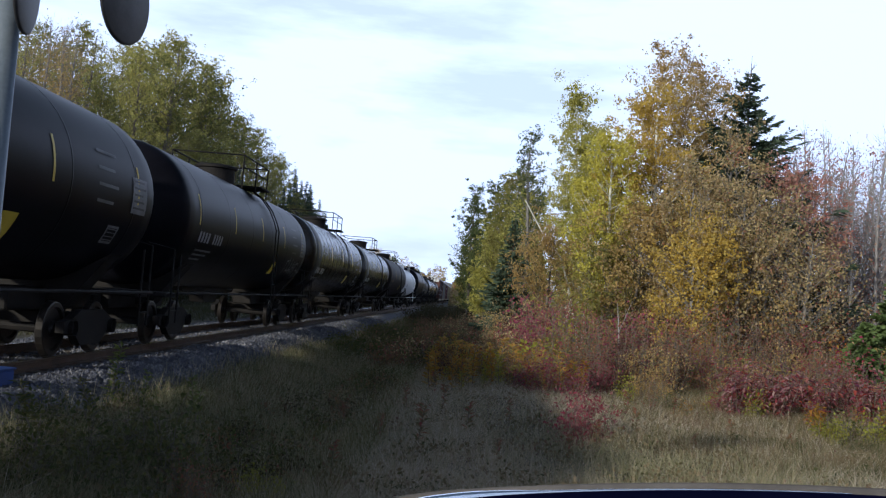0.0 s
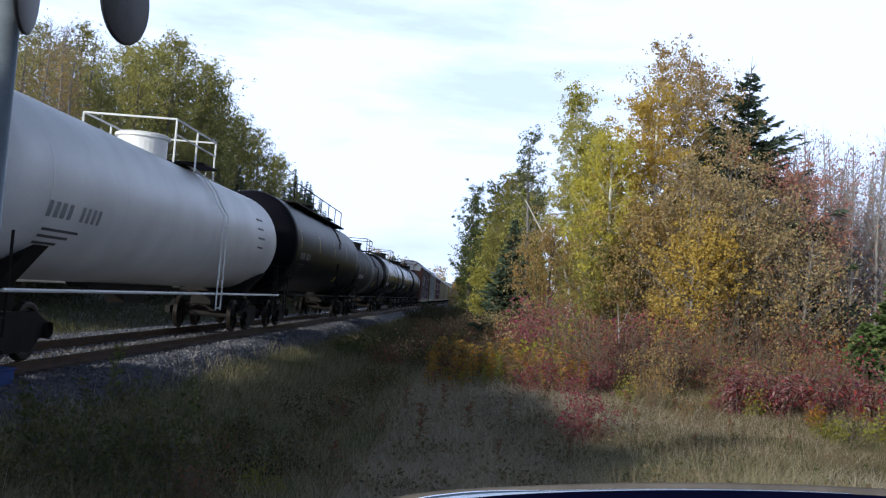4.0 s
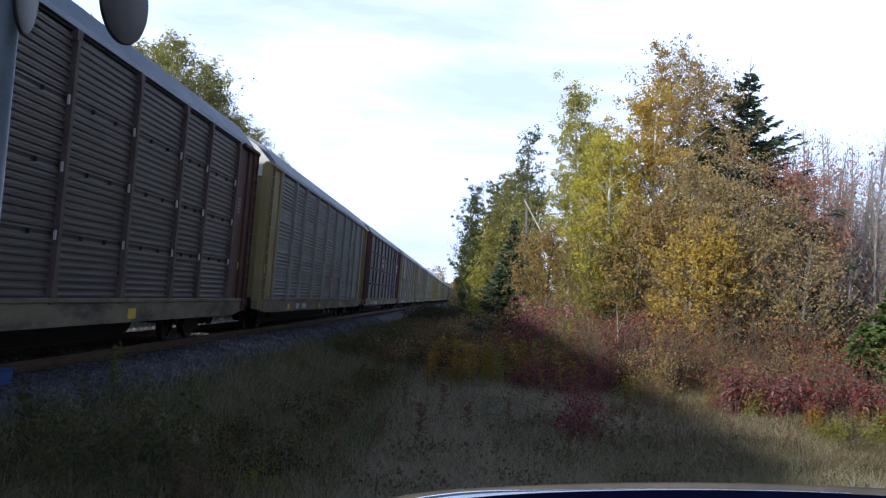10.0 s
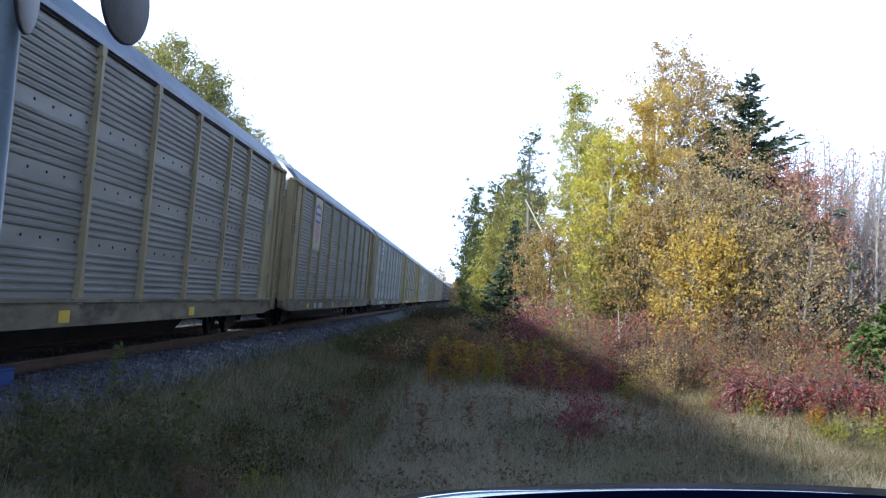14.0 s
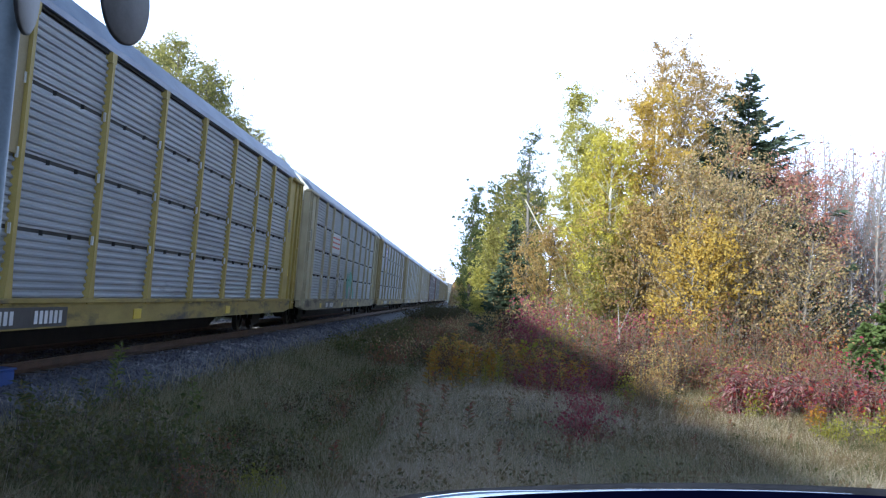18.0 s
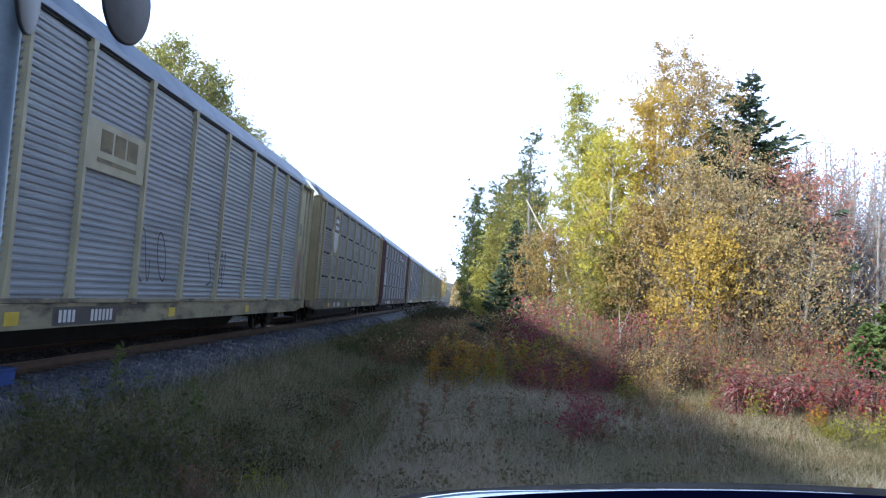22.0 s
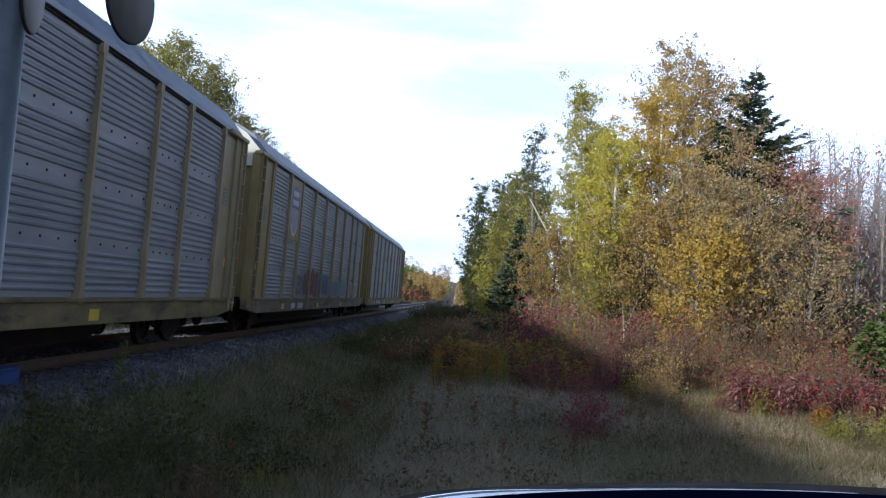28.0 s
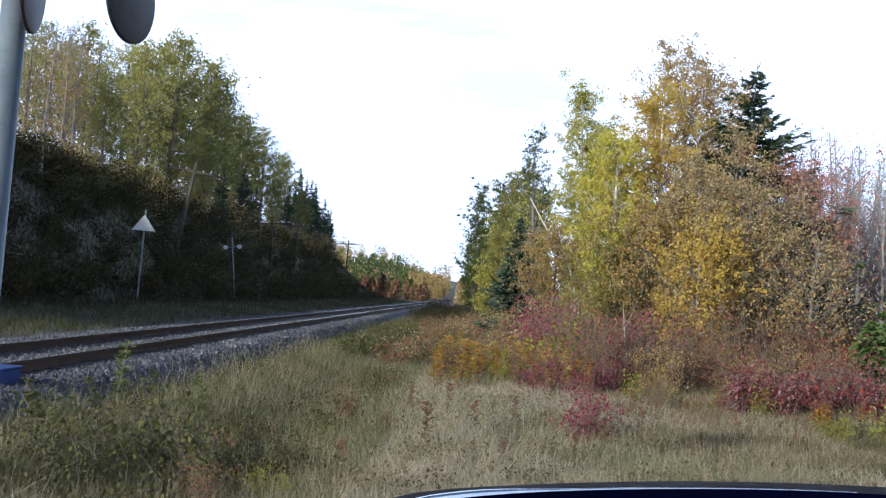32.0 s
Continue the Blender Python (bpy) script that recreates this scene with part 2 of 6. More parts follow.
# sill paints: end colours darkened for shade low on the cars, plus dirt stains
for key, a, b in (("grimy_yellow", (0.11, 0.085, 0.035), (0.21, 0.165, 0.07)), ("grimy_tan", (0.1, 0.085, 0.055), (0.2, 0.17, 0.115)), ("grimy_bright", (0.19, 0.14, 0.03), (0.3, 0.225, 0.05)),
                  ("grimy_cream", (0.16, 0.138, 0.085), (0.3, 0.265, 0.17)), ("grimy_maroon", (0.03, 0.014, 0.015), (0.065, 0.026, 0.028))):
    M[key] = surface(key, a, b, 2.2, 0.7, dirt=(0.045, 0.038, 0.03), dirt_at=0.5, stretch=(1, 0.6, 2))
M["roof_steel"] = surface("roof_steel", (0.14, 0.17, 0.24), (0.22, 0.26, 0.34), 0.8, 0.5, 0.2, dirt=(0.11, 0.12, 0.15))
# near-black for the shade inside gaps; also on vents, seams and latches
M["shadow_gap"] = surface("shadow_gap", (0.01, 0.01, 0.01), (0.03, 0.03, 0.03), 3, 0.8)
M["galvanised"] = surface("galvanised", (0.13, 0.155, 0.185), (0.21, 0.24, 0.275), 3, 0.45, 0.3)
M["black_paint"] = surface("black_paint", (0.02, 0.02, 0.024), (0.05, 0.05, 0.055), 4, 0.5)
M["trim_grey"] = surface("trim_grey", (0.09, 0.082, 0.08), (0.15, 0.135, 0.13), 9, 0.85, spec=0.05)
M["hood_paint"] = surface("hood_paint", (0.004, 0.005, 0.022), (0.007, 0.008, 0.034), 2, 0.5, spec=0.0)
M["stencil_grey"] = surface("stencil_grey", (0.1, 0.1, 0.11), (0.17, 0.17, 0.18), 6, 0.6, dirt=(0.03, 0.03, 0.032), dirt_at=0.56)
# mirror metal for the glint added on the hood
M["bright_trim"] = surface("bright_trim", (0.75, 0.77, 0.8), (0.85, 0.87, 0.9), 3, 0.18, 1.0)
M["pole_wood"] = surface("pole_wood", (0.04, 0.034, 0.03), (0.09, 0.075, 0.06), 3, 0.9)
for key, c in (("pale_green", (0.16, 0.36, 0.29)), ("pale_blue", (0.2, 0.3, 0.46)), ("blue_spray", (0.04, 0.1, 0.42)), ("white_spray", (0.6, 0.6, 0.62)), ("pale_spray", (0.26, 0.26, 0.27)), ("green_spray", (0.08, 0.32, 0.22)), ("red_spray", (0.45, 0.05, 0.06)),
               ("cyan_spray", (0.3, 0.55, 0.6)), ("dull_yellow", (0.17, 0.11, 0.03)), ("violet_spray", (0.2, 0.16, 0.36)), ("shield_blue", (0.13, 0.13, 0.4)), ("sign_red", (0.5, 0.06, 0.05)),
               ("shield_grey", (0.2, 0.22, 0.28)), ("rust_dark", (0.09, 0.035, 0.022)), ("shield_red", (0.34, 0.05, 0.09)), ("black_spray", (0.03, 0.03, 0.04)), ("pale_panel", (0.5, 0.45, 0.34)), ("blue_box", (0.015, 0.05, 0.22)),
               ("maroon_spray", (0.1, 0.02, 0.034)), ("navy_spray", (0.035, 0.065, 0.16)), ("teal_spray", (0.07, 0.12, 0.14)), ("dull_blue", (0.12, 0.16, 0.27)), ("sky_spray", (0.16, 0.25, 0.34)), ("dusty_pink", (0.25, 0.19, 0.19))):
    M[key] = surface(key, tuple(v * 0.85 for v in c), c, 4, 0.6)

# ---- mesh tools ----


class Geo:
    """Collects vertices and faces of one mesh."""

    def __init__(self):
        self.v, self.f, self.n = [], [], 0

    def add(self, verts, faces):
        verts = np.asarray(verts, dtype=np.float32).reshape(-1, 3)
        self.f.append(np.asarray(faces, dtype=np.int32) + self.n)
        self.v.append(verts)
        self.n += len(verts)
        return self

    def box(self, x0, x1, y0, y1, z0, z1):
        v = [(x, y, z) for x in (x0, x1) for y in (y0, y1) for z in (z0, z1)]
        return self.add(v, [(0, 1, 3, 2), (4, 6, 7, 5), (0, 4, 5, 1), (2, 3, 7, 6), (0, 2, 6, 4), (1, 5, 7, 3)])

    def tube(self, pts, radii, sides=6, cap=True):
        pts = np.asarray(pts, dtype=float)
        k = len(pts)
        radii = np.broadcast_to(np.asarray(radii, dtype=float), (k,))
        d = np.gradient(pts, axis=0)
        d /= np.linalg.norm(d, axis=1)[:, None] + 1e-9
        up = np.where(np.abs(d[:, 2:3]) > 0.9, np.array([[1.0, 0, 0]]), np.array([[0, 0, 1.0]]))
        a = np.cross(d, up)
        a /= np.linalg.norm(a, axis=1)[:, None] + 1e-9
        b = np.cross(d, a)
        ang = np.arange(sides) * 2 * math.pi / sides
        ring = a[:, None] * np.cos(ang)[None, :, None] + b[:, None] * np.sin(ang)[None, :, None]
        v = pts[:, None] + ring * radii[:, None, None]
        i, j = np.meshgrid(np.arange(k - 1), np.arange(sides), indexing="ij")
        q = np.stack([i * sides + j, (i + 1) * sides + j, (i + 1) * sides + (j + 1) % sides, i * sides + (j + 1) % sides], -1).reshape(-1, 4)
        self.add(v.reshape(-1, 3), q)
        if cap and sides == 6:
            for s in (0, (k - 1) * sides):
                self.f.append(np.array([[s, s + 1, s + 2, s + 3], [s, s + 3, s + 4, s + 5]], dtype=np.int32) + self.n - k * sides)
        return self

    def leaves(self, centres, size, rng, flat=0.0, long=0.6):
        c = np.asarray(centres, dtype=float)
        n = len(c)
        a = rng.normal(size=(n, 3))
        a[:, 2] *= 1 - flat
        a /= np.linalg.norm(a, axis=1)[:, None]
        b = np.cross(a, rng.normal(size=(n, 3)))
        b /= np.linalg.norm(b, axis=1)[:, None]
        s = (size * rng.uniform(0.6, 1.3, n))[:, None]
        v = np.stack([c - a * s, c - b * s * long, c + a * s, c + b * s * long], 1)
        return self.add(v.reshape(-1, 3), np.arange(4 * n).reshape(n, 4))

    def mesh(self, name, smooth=False):
        me = bpy.data.meshes.new(name)
        v = np.concatenate(self.v) if self.v else np.zeros((0, 3), np.float32)
        me.vertices.add(len(v))
        me.vertices.foreach_set("co", v.ravel())
        loops = np.concatenate([f.ravel() for f in self.f])
        totals = np.concatenate([np.full(len(f), f.shape[1], dtype=np.int32) for f in self.f])
        me.loops.add(len(loops))
        me.loops.foreach_set("vertex_index", loops)
        me.polygons.add(len(totals))
        me.polygons.foreach_set("loop_start", np.concatenate([[0], np.cumsum(totals)[:-1]]).astype(np.int32))
        me.polygons.foreach_set("loop_total", totals)
        me.polygons.foreach_set("use_smooth", np.full(len(totals), smooth))
        me.update(calc_edges=True)
        me.validate()
        me.materials.append(M["soil"])
        return me


def bevelled(name, x0, x1, y0, y1, z0, z1, r=0.03):
    bm = bmesh.new()
    bmesh.ops.create_cube(bm, size=1)
    for v in bm.verts:
        v.co = Vector(((x0 + x1) / 2 + v.co.x * (x1 - x0), (y0 + y1) / 2 + v.co.y * (y1 - y0), (z0 + z1) / 2 + v.co.z * (z1 - z0)))
    bmesh.ops.bevel(bm, geom=bm.edges[:], offset=r, segments=1, affect="EDGES")
    me = bpy.data.meshes.new(name)
    bm.to_mesh(me)
    bm.free()
    me.materials.append(M["soil"])
    return me


def part(name, me, material, parent=None, label="", at=None):
    """One mesh object, under a thing or a part when given, with its own material on a mesh that may be shared."""
    if isinstance(me, Geo):
        me = me.mesh(name)
    ob = new(name, me)
    ob.material_slots[0].link = "OBJECT"
    ob.material_slots[0].material = M[material] if isinstance(material, str) else material
    if parent is not None:
        ob.parent = parent
    if at is not None:
        ob.location = at
    return tagged(ob, label=label)


def thing(name, label, category, group="", kind="", at=(0, 0, 0)):
    ob = new(name)
    ob.location = at
    ob.empty_display_size = 0.2
    return tagged(ob, label, category, group, kind)


def smooth_step(a, b, v):
    t = np.clip((v - a) / (b - a), 0, 1)
    return t * t * (3 - 2 * t)


def hills(x, y):
    """A rolling unevenness."""
    return 0.035 * np.sin(x * 0.7 + 0.4 * y) + 0.03 * np.sin(0.5 * y - 0.3 * x) + 0.012 * np.sin(2.7 * x) * np.sin(2.1 * y)


def ground_z(x, y):
    x, y = np.asarray(x, float), np.asarray(y, float)
    z = np.interp(x, [-3000, -60, -17, -9, -6, -3.2, -1.9, 1.75, 2.5, 3.4, 4.3, 5.0, 6.2, 7.4, 10, 30, 3000], [-0.3, -0.3, -0.25, -0.2, -0.35, -0.55, -0.28, -0.3, -0.58, -0.76, -1.0, -1.04, -0.8, -0.64, -0.6, -0.3, 8])
    lift = smooth_step(4, 28, y) * (1 - smooth_step(150, 215, y))
    z = z + 7.0 * smooth_step(-9, -17, x) * lift + 0.05 * np.clip(-17 - x, 0, 60) * lift
    z = z + smooth_step(240, 420, y) * 9 * smooth_step(0, -60, x) + smooth_step(300, 900, np.abs(y)) * 14
    return z + hills(x, y) * smooth_step(2.6, 5, np.abs(x)) * np.where(np.abs(x) > 8, 2.0, 1.0)


# ---- ground, track ----


def spread(edges, counts):
    return np.unique(np.concatenate([np.linspace(a, b, c) for a, b, c in zip(edges[:-1], edges[1:], counts)]))


def sheet(xs, ys, zfun):
    gx, gy = np.meshgrid(xs, ys, indexing="ij")
    v = np.stack([gx, gy, zfun(gx, gy)], -1).reshape(-1, 3)
    a, b = len(xs), len(ys)
    i, j = np.meshgrid(np.arange(a - 1), np.arange(b - 1), indexing="ij")
    f = np.stack([i * b + j, (i + 1) * b + j, (i + 1) * b + j + 1, i * b + j + 1], -1).reshape(-1, 4)
    return Geo().add(v, f)


def build_ground():
    xs = spread([-3000, -300, -60, -4, 24, 80, 400, 3000], [12, 20, 60, 110, 30, 14, 10])
    ys = spread([-3000, -200, 0, 60, 220, 500, 3000], [12, 20, 120, 90, 40, 14])
    ob = part("ground", sheet(xs, ys, ground_z).mesh("ground", True), "soil")
    tagged(ob, "uneven grassy field with dry autumn soil beside the track", "ground", kind="structure")


def build_track():
    rng = np.random.default_rng(3)
    bed = Geo()
    prof_x = [-4.3, -3.3, -1.95, -1.7, -0.95, -0.55, 0, 0.55, 0.95, 1.55, 1.75, 2.45, 2.7]
    prof_z = [-0.52, -0.4, -0.23, -0.185, -0.185, -0.185, -0.185, -0.185, -0.185, -0.19, -0.23, -0.6, -0.85]
    ys = np.concatenate([np.arange(-60, 60, 0.7), np.arange(60, 420, 4)])
    gx, gy = np.meshgrid(prof_x, ys, indexing="ij")
    gz = np.repeat(np.array(prof_z)[:, None], len(ys), 1) + rng.normal(0, 0.012, gx.shape)
    v = np.stack([gx, gy, gz], -1).reshape(-1, 3)
    b = len(ys)
    i, j = np.meshgrid(np.arange(len(prof_x) - 1), np.arange(b - 1), indexing="ij")
    bed.add(v, np.stack([i * b + j, (i + 1) * b + j, (i + 1) * b + j + 1, i * b + j + 1], -1).reshape(-1, 4))
    tagged(part("ballast_bed", bed.mesh("ballast_bed"), "ballast"), "grey crushed-stone ballast bed under the railway track", "ballast", kind="structure")
    # loose stones on the shoulders and between the rails
    n = 26000
    x = np.concatenate([rng.uniform(1.0, 2.62, 15500), rng.uniform(-0.66, 0.66, 6500), rng.uniform(-4.1, -1.0, 4000)])
    y = 9 + 55 * rng.uniform(0, 1, n) ** 1.6
    z = np.interp(x, prof_x, prof_z) + 0.005
    c = np.stack([x, y, z], -1)
    octa = np.array([(1, 0, 0), (0, 1, 0), (-1, 0, 0), (0, -1, 0), (0, 0, 1), (0, 0, -1)], float)
    s = rng.uniform(0.018, 0.048, (n, 1, 1))
    v = c[:, None] + octa[None] * s * rng.uniform(0.55, 1.25, (n, 6, 1)) + rng.normal(0, 0.008, (n, 6, 3))
    f = np.array([(0, 1, 4), (1, 2, 4), (2, 3, 4), (3, 0, 4), (1, 0, 5), (2, 1, 5), (3, 2, 5), (0, 3, 5)])
    f = (f[None] + 6 * np.arange(n)[:, None, None]).reshape(-1, 3)
    tagged(part("ballast_stones", Geo().add(v.reshape(-1, 3), f), "stone"), "loose grey crushed stones heaped along the rails", "stones", kind="stuff")
    track = thing("railway_track", "single railway track with brown rusted rails on wooden ties", "track", kind="structure")
    rail = [(-0.07, -0.17), (0.07, -0.17), (0.07, -0.155), (0.012, -0.13), (0.012, -0.045), (0.036, -0.035), (0.036, -0.004), (-0.036, -0.004), (-0.036, -0.035), (-0.012, -0.045), (-0.012, -0.13), (-0.07, -0.155)]
    for sx in (-0.754, 0.754):
        g = Geo()
        v = [(sx + px, yy, pz) for yy in (-60, 420) for px, pz in rail]
        k = len(rail)
        g.add(v, [(q, (q + 1) % k, k + (q + 1) % k, k + q) for q in range(k)])
        r = part("rail", g, "rail_side", track, "rusty brown steel rail")
        part("rail_head", Geo().box(sx - 0.03, sx + 0.03, -60, 420, -0.005, 0.0), "rail_top", r, "polished running surface")
    tie = bevelled("tie", -1.3, 1.3, -0.115, 0.115, -0.36, -0.172, 0.012)
    for k in range(290):
        part("tie", tie, "tie", track, at=(0, 6 + 0.53 * k, 0))
    far = Geo()
    for k in range(290, 640):
        far.box(-1.3, 1.3, 5.9 + 0.53 * k, 6.12 + 0.53 * k, -0.3, -0.172)
    tagged(part("distant_ties", far, "tie", track), kind="stuff")


# ---- plants ----


def limb(rng, base, way, length, bend, steps=5):
    t = np.linspace(0, 1, steps)[:, None]
    side = rng.normal(size=3) * bend * length
    return np.asarray(base)[None] + np.asarray(way)[None] * length * t + side[None] * (t * (t - 1)) + np.array([[0, 0, 0.12 * length]]) * t * t


def deciduous(name, seed, height, radius, crown_from, leaves, leaf_size, palette, bark="bark", label="", group="", top=1.0, form="round", limbs=64, clump=0.2, girth=1.0, lean=0.0):
    """A trunk with ascending limbs and twigs, and a crown of leaves in small clumps along the twigs; top: how full its upper quarter is."""
    rng = np.random.default_rng(seed)
    t = np.linspace(0, 1, 9)
    trunk_pts = np.stack([lean * height * t + 0.02 * height * np.sin(t * 4 + seed) * t, 0.02 * height * np.cos(t * 5 + seed) * t, height * 0.98 * t - 0.15], -1)
    r0 = (0.011 * height + 0.02) * girth
    wood = Geo().tube(trunk_pts, r0 * (1 - t) ** 0.8 + 0.012, 8)
    spots, weight = [], []
    for k in range(limbs):
        v = (k + rng.uniform(0, 1)) / limbs
        u = crown_from + (0.98 - crown_from) * v
        base = np.array([np.interp(u, t, trunk_pts[:, a]) for a in range(3)])
        ang = k * 2.4 + rng.uniform(-0.5, 0.5)
        if form == "cone":
            shape, rise = (1 - v) ** 0.85 * min(1.0, 0.5 + 1.7 * v), rng.uniform(0.7, 1.5)
        else:
            shape, rise = math.sin(math.pi * min(1, max(0.08, v)) ** 0.72), rng.uniform(0.4, 1.1)
        length = radius * (0.16 + 0.98 * shape) * rng.uniform(0.6, 1.2)
        way = np.array([math.cos(ang), math.sin(ang), rise])
        way /= math.sqrt(1 + 0.5 * rise * rise)
        pts = limb(rng, base, way, length, 0.15)
        wood.tube(pts, np.linspace(0.24 * r0 * (1.1 - u) + 0.008, 0.004, len(pts)), 4, cap=False)
        full = rng.uniform(0.3, 1.25) * (top if v > 0.72 else 1.0)
        for j in range(3 + int(2.0 * length)):
            q = rng.uniform(0.2, 1.0)
            root = pts[0] + (pts[-1] - pts[0]) * q
            turn = way * 0.55 + rng.normal(0, 0.55, 3) + np.array([0, 0, 0.3])
            tip = root + turn * rng.uniform(0.3, 0.75) * (0.5 + 0.25 * radius)
            wood.tube(np.stack([root, tip]), [0.008, 0.003], 3, cap=False)
            for f in (0.45, 1.0):
                spots.append(root + (tip - root) * f)
                weight.append(full * rng.uniform(0.2, 1.4))
    spots, weight = np.array(spots), np.array(weight)
    pick = rng.choice(len(spots), leaves, p=weight / weight.sum())
    size = clump * rng.uniform(0.45, 1.25, len(spots))
    c = spots[pick] + rng.normal(size=(leaves, 3)) * size[pick][:, None] * np.array([1, 1, 0.8])
    c[:, 2] = np.maximum(c[:, 2], 0.25)
    ob = thing(name, label, "tree", group)
    part("trunk", wood.mesh("trunk", True), bark, ob)
    part("crown", Geo().leaves(c, leaf_size, rng), palette, ob)
    return ob


def conifer(name, seed, height, radius, label, group="", needles="needles", gaps=0.0, whorls=44, twigs=34, power=0.95, rise=0.0, thick=1.0):
    rng = np.random.default_rng(seed)
    wood = Geo().tube([(0, 0, -0.2), (0.006 * height, 0, height * 0.5), (0, 0, height)], [0.012 * height + 0.02, 0.008 * height, 0.008], 8)
    tri = []
    for k in range(whorls * 6):
        if rng.uniform() < gaps:
            continue
        u = 0.05 + 0.94 * rng.uniform(0, 1) ** 0.9
        reach = radius * max(0.0, 1 - u) ** power + 0.06
        ang = rng.uniform(0, 2 * math.pi)
        ln = reach * rng.uniform(0.4, 1.2)
        s = np.linspace(0, 1, 5)
        out = np.stack([np.cos(ang) * ln * s, np.sin(ang) * ln * s, height * u + ln * ((rise - 0.38) * s + (0.4 + 0.6 * rise) * s * s) * rng.uniform(0.5, 1.2)], -1)
        wood.tube(out, np.linspace(0.018, 0.004, 5), 3, cap=False)
        m = max(9, int(twigs * min(1.0, ln / 1.6)) + 6)
        p = rng.uniform(0.1, 1.0, m)
        root = np.stack([np.interp(p, s, out[:, a]) for a in range(3)], -1)
        sign = rng.choice([-1.0, 1.0], m)
        fwd = np.array([np.cos(ang), np.sin(ang), 0.1 + rise])
        side = np.array([-np.sin(ang), np.cos(ang), 0])
        tl = (0.1 + 0.2 * (1 - p)) * ln * rng.uniform(0.5, 1.2, m) + 0.14
        way = fwd[None] * rng.uniform(0.5, 1.0, (m, 1)) + side[None] * sign[:, None] * rng.uniform(0.2, 1.0, (m, 1)) + np.array([[0, 0, -0.45]]) * rng.uniform(-0.3, 1.3, (m, 1))
        way /= np.linalg.norm(way, axis=1)[:, None]
        tip = root + way * tl[:, None]
        wide = np.cross(way, rng.normal(size=(m, 3)))
        wide /= np.linalg.norm(wide, axis=1)[:, None]
        mid = root + way * tl[:, None] * 0.45
        w = thick * (0.035 + 0.09 * tl)[:, None]
        tri.append(np.stack([root, mid + wide * w, tip, mid - wide * w], 1))
    if rise:
        for k in range(9):
            ang, z = k * 2.4, height * (0.955 + 0.02 * (k % 3))
            wood.tube([(0, 0, z), (0.22 * math.cos(ang), 0.22 * math.sin(ang), z + 0.3)], [0.014, 0.006], 4)
        wood.tube([(0, 0, height - 0.1), (0.02, 0, height + 0.55)], [0.018, 0.006], 4)
    v = np.concatenate(tri)
    ob = thing(name, label, "tree", group)
    part("trunk", wood.mesh("trunk", True), "bark", ob)
    part("crown", Geo().add(v.reshape(-1, 3), np.arange(v.shape[0] * 4).reshape(-1, 4)), needles, ob)
    return ob


def bush(name, seed, height, radius, leaves, leaf_size, palette, label, group="shrubs at the field's edge", stems=14, bark="bark", low=0.02):
    rng = np.random.default_rng(seed)
    wood = Geo()
    spots = []
    for k in range(stems):
        ang, out = rng.uniform(0, 6.28), rng.uniform(0.1, 1.0)
        base = np.array([math.cos(ang) * 0.35 * radius * out, math.sin(ang) * 0.35 * radius * out, -0.12])
        way = np.array([math.cos(ang) * out * radius * 0.8, math.sin(ang) * out * radius * 0.8, height * rng.uniform(0.6, 1.0)])
        ln = np.linalg.norm(way)
        pts = limb(rng, base, way / ln, ln, 0.12)
        wood.tube(pts, np.linspace(0.004 + 0.003 * height, 0.003, len(pts)), 4, cap=False)
        for q in rng.uniform(low, 1.0, 6):
            root = pts[0] + (pts[-1] - pts[0]) * q
            tip = root + rng.normal(0, 0.16 * radius + 0.05, 3) + np.array([0, 0, 0.08])
            wood.tube(np.stack([root, tip]), [0.005, 0.003], 3, cap=False)
            spots.append(tip)
    spots = np.array(spots)
    c = spots[rng.integers(0, len(spots), leaves)] + rng.normal(0, 0.1 * radius + 0.06, (leaves, 3))
    c[:, 2] = np.maximum(c[:, 2], 0.03)
    ob = thing(name, label, "shrub", group)
    part("branchwork", wood, bark, ob)
    part("foliage", Geo().leaves(c, leaf_size, rng), palette, ob)
    return ob


def put(ob, x, y, turn=0, size=1.0, sink=0.0, lean=0.0):
    z = float(ground_z(x, y)) - sink
    ob.matrix_basis = pose(x, y, z, 0, lean, turn)
    ob.scale = (size, size, size)
    return ob


def again(ob, x, y, turn=0, size=1.0, sink=0.0):
    c = copy_thing(ob, pose(x, y, float(ground_z(x, y)) - sink, 0, 0, turn))
    c.scale = (size, size, size)
    return c

# ---- train: shared meshes ----
SHARED = {}
BAYS = [2.6, 2.05] + [2.75] * 5 + [1.95, 2.6]          # widths of the side bays, from the front
BAY_AT = [2.95 + sum(BAYS[:k]) for k in range(10)]


def revolve(profile, segments=36):
    """profile: rows of (y, radius) along the y axis."""
    pr = np.array(profile, float)
    ang = np.arange(segments) * 2 * math.pi / segments
    v = np.stack([pr[:, 1:2] * np.cos(ang)[None], np.repeat(pr[:, 0:1], segments, 1), pr[:, 1:2] * np.sin(ang)[None]], -1)
    k = len(pr)
    i, j = np.meshgrid(np.arange(k - 1), np.arange(segments), indexing="ij")
    q = np.stack([i * segments + j, i * segments + (j + 1) % segments, (i + 1) * segments + (j + 1) % segments, (i + 1) * segments + j], -1).reshape(-1, 4)
    return Geo().add(v.reshape(-1, 3), q)


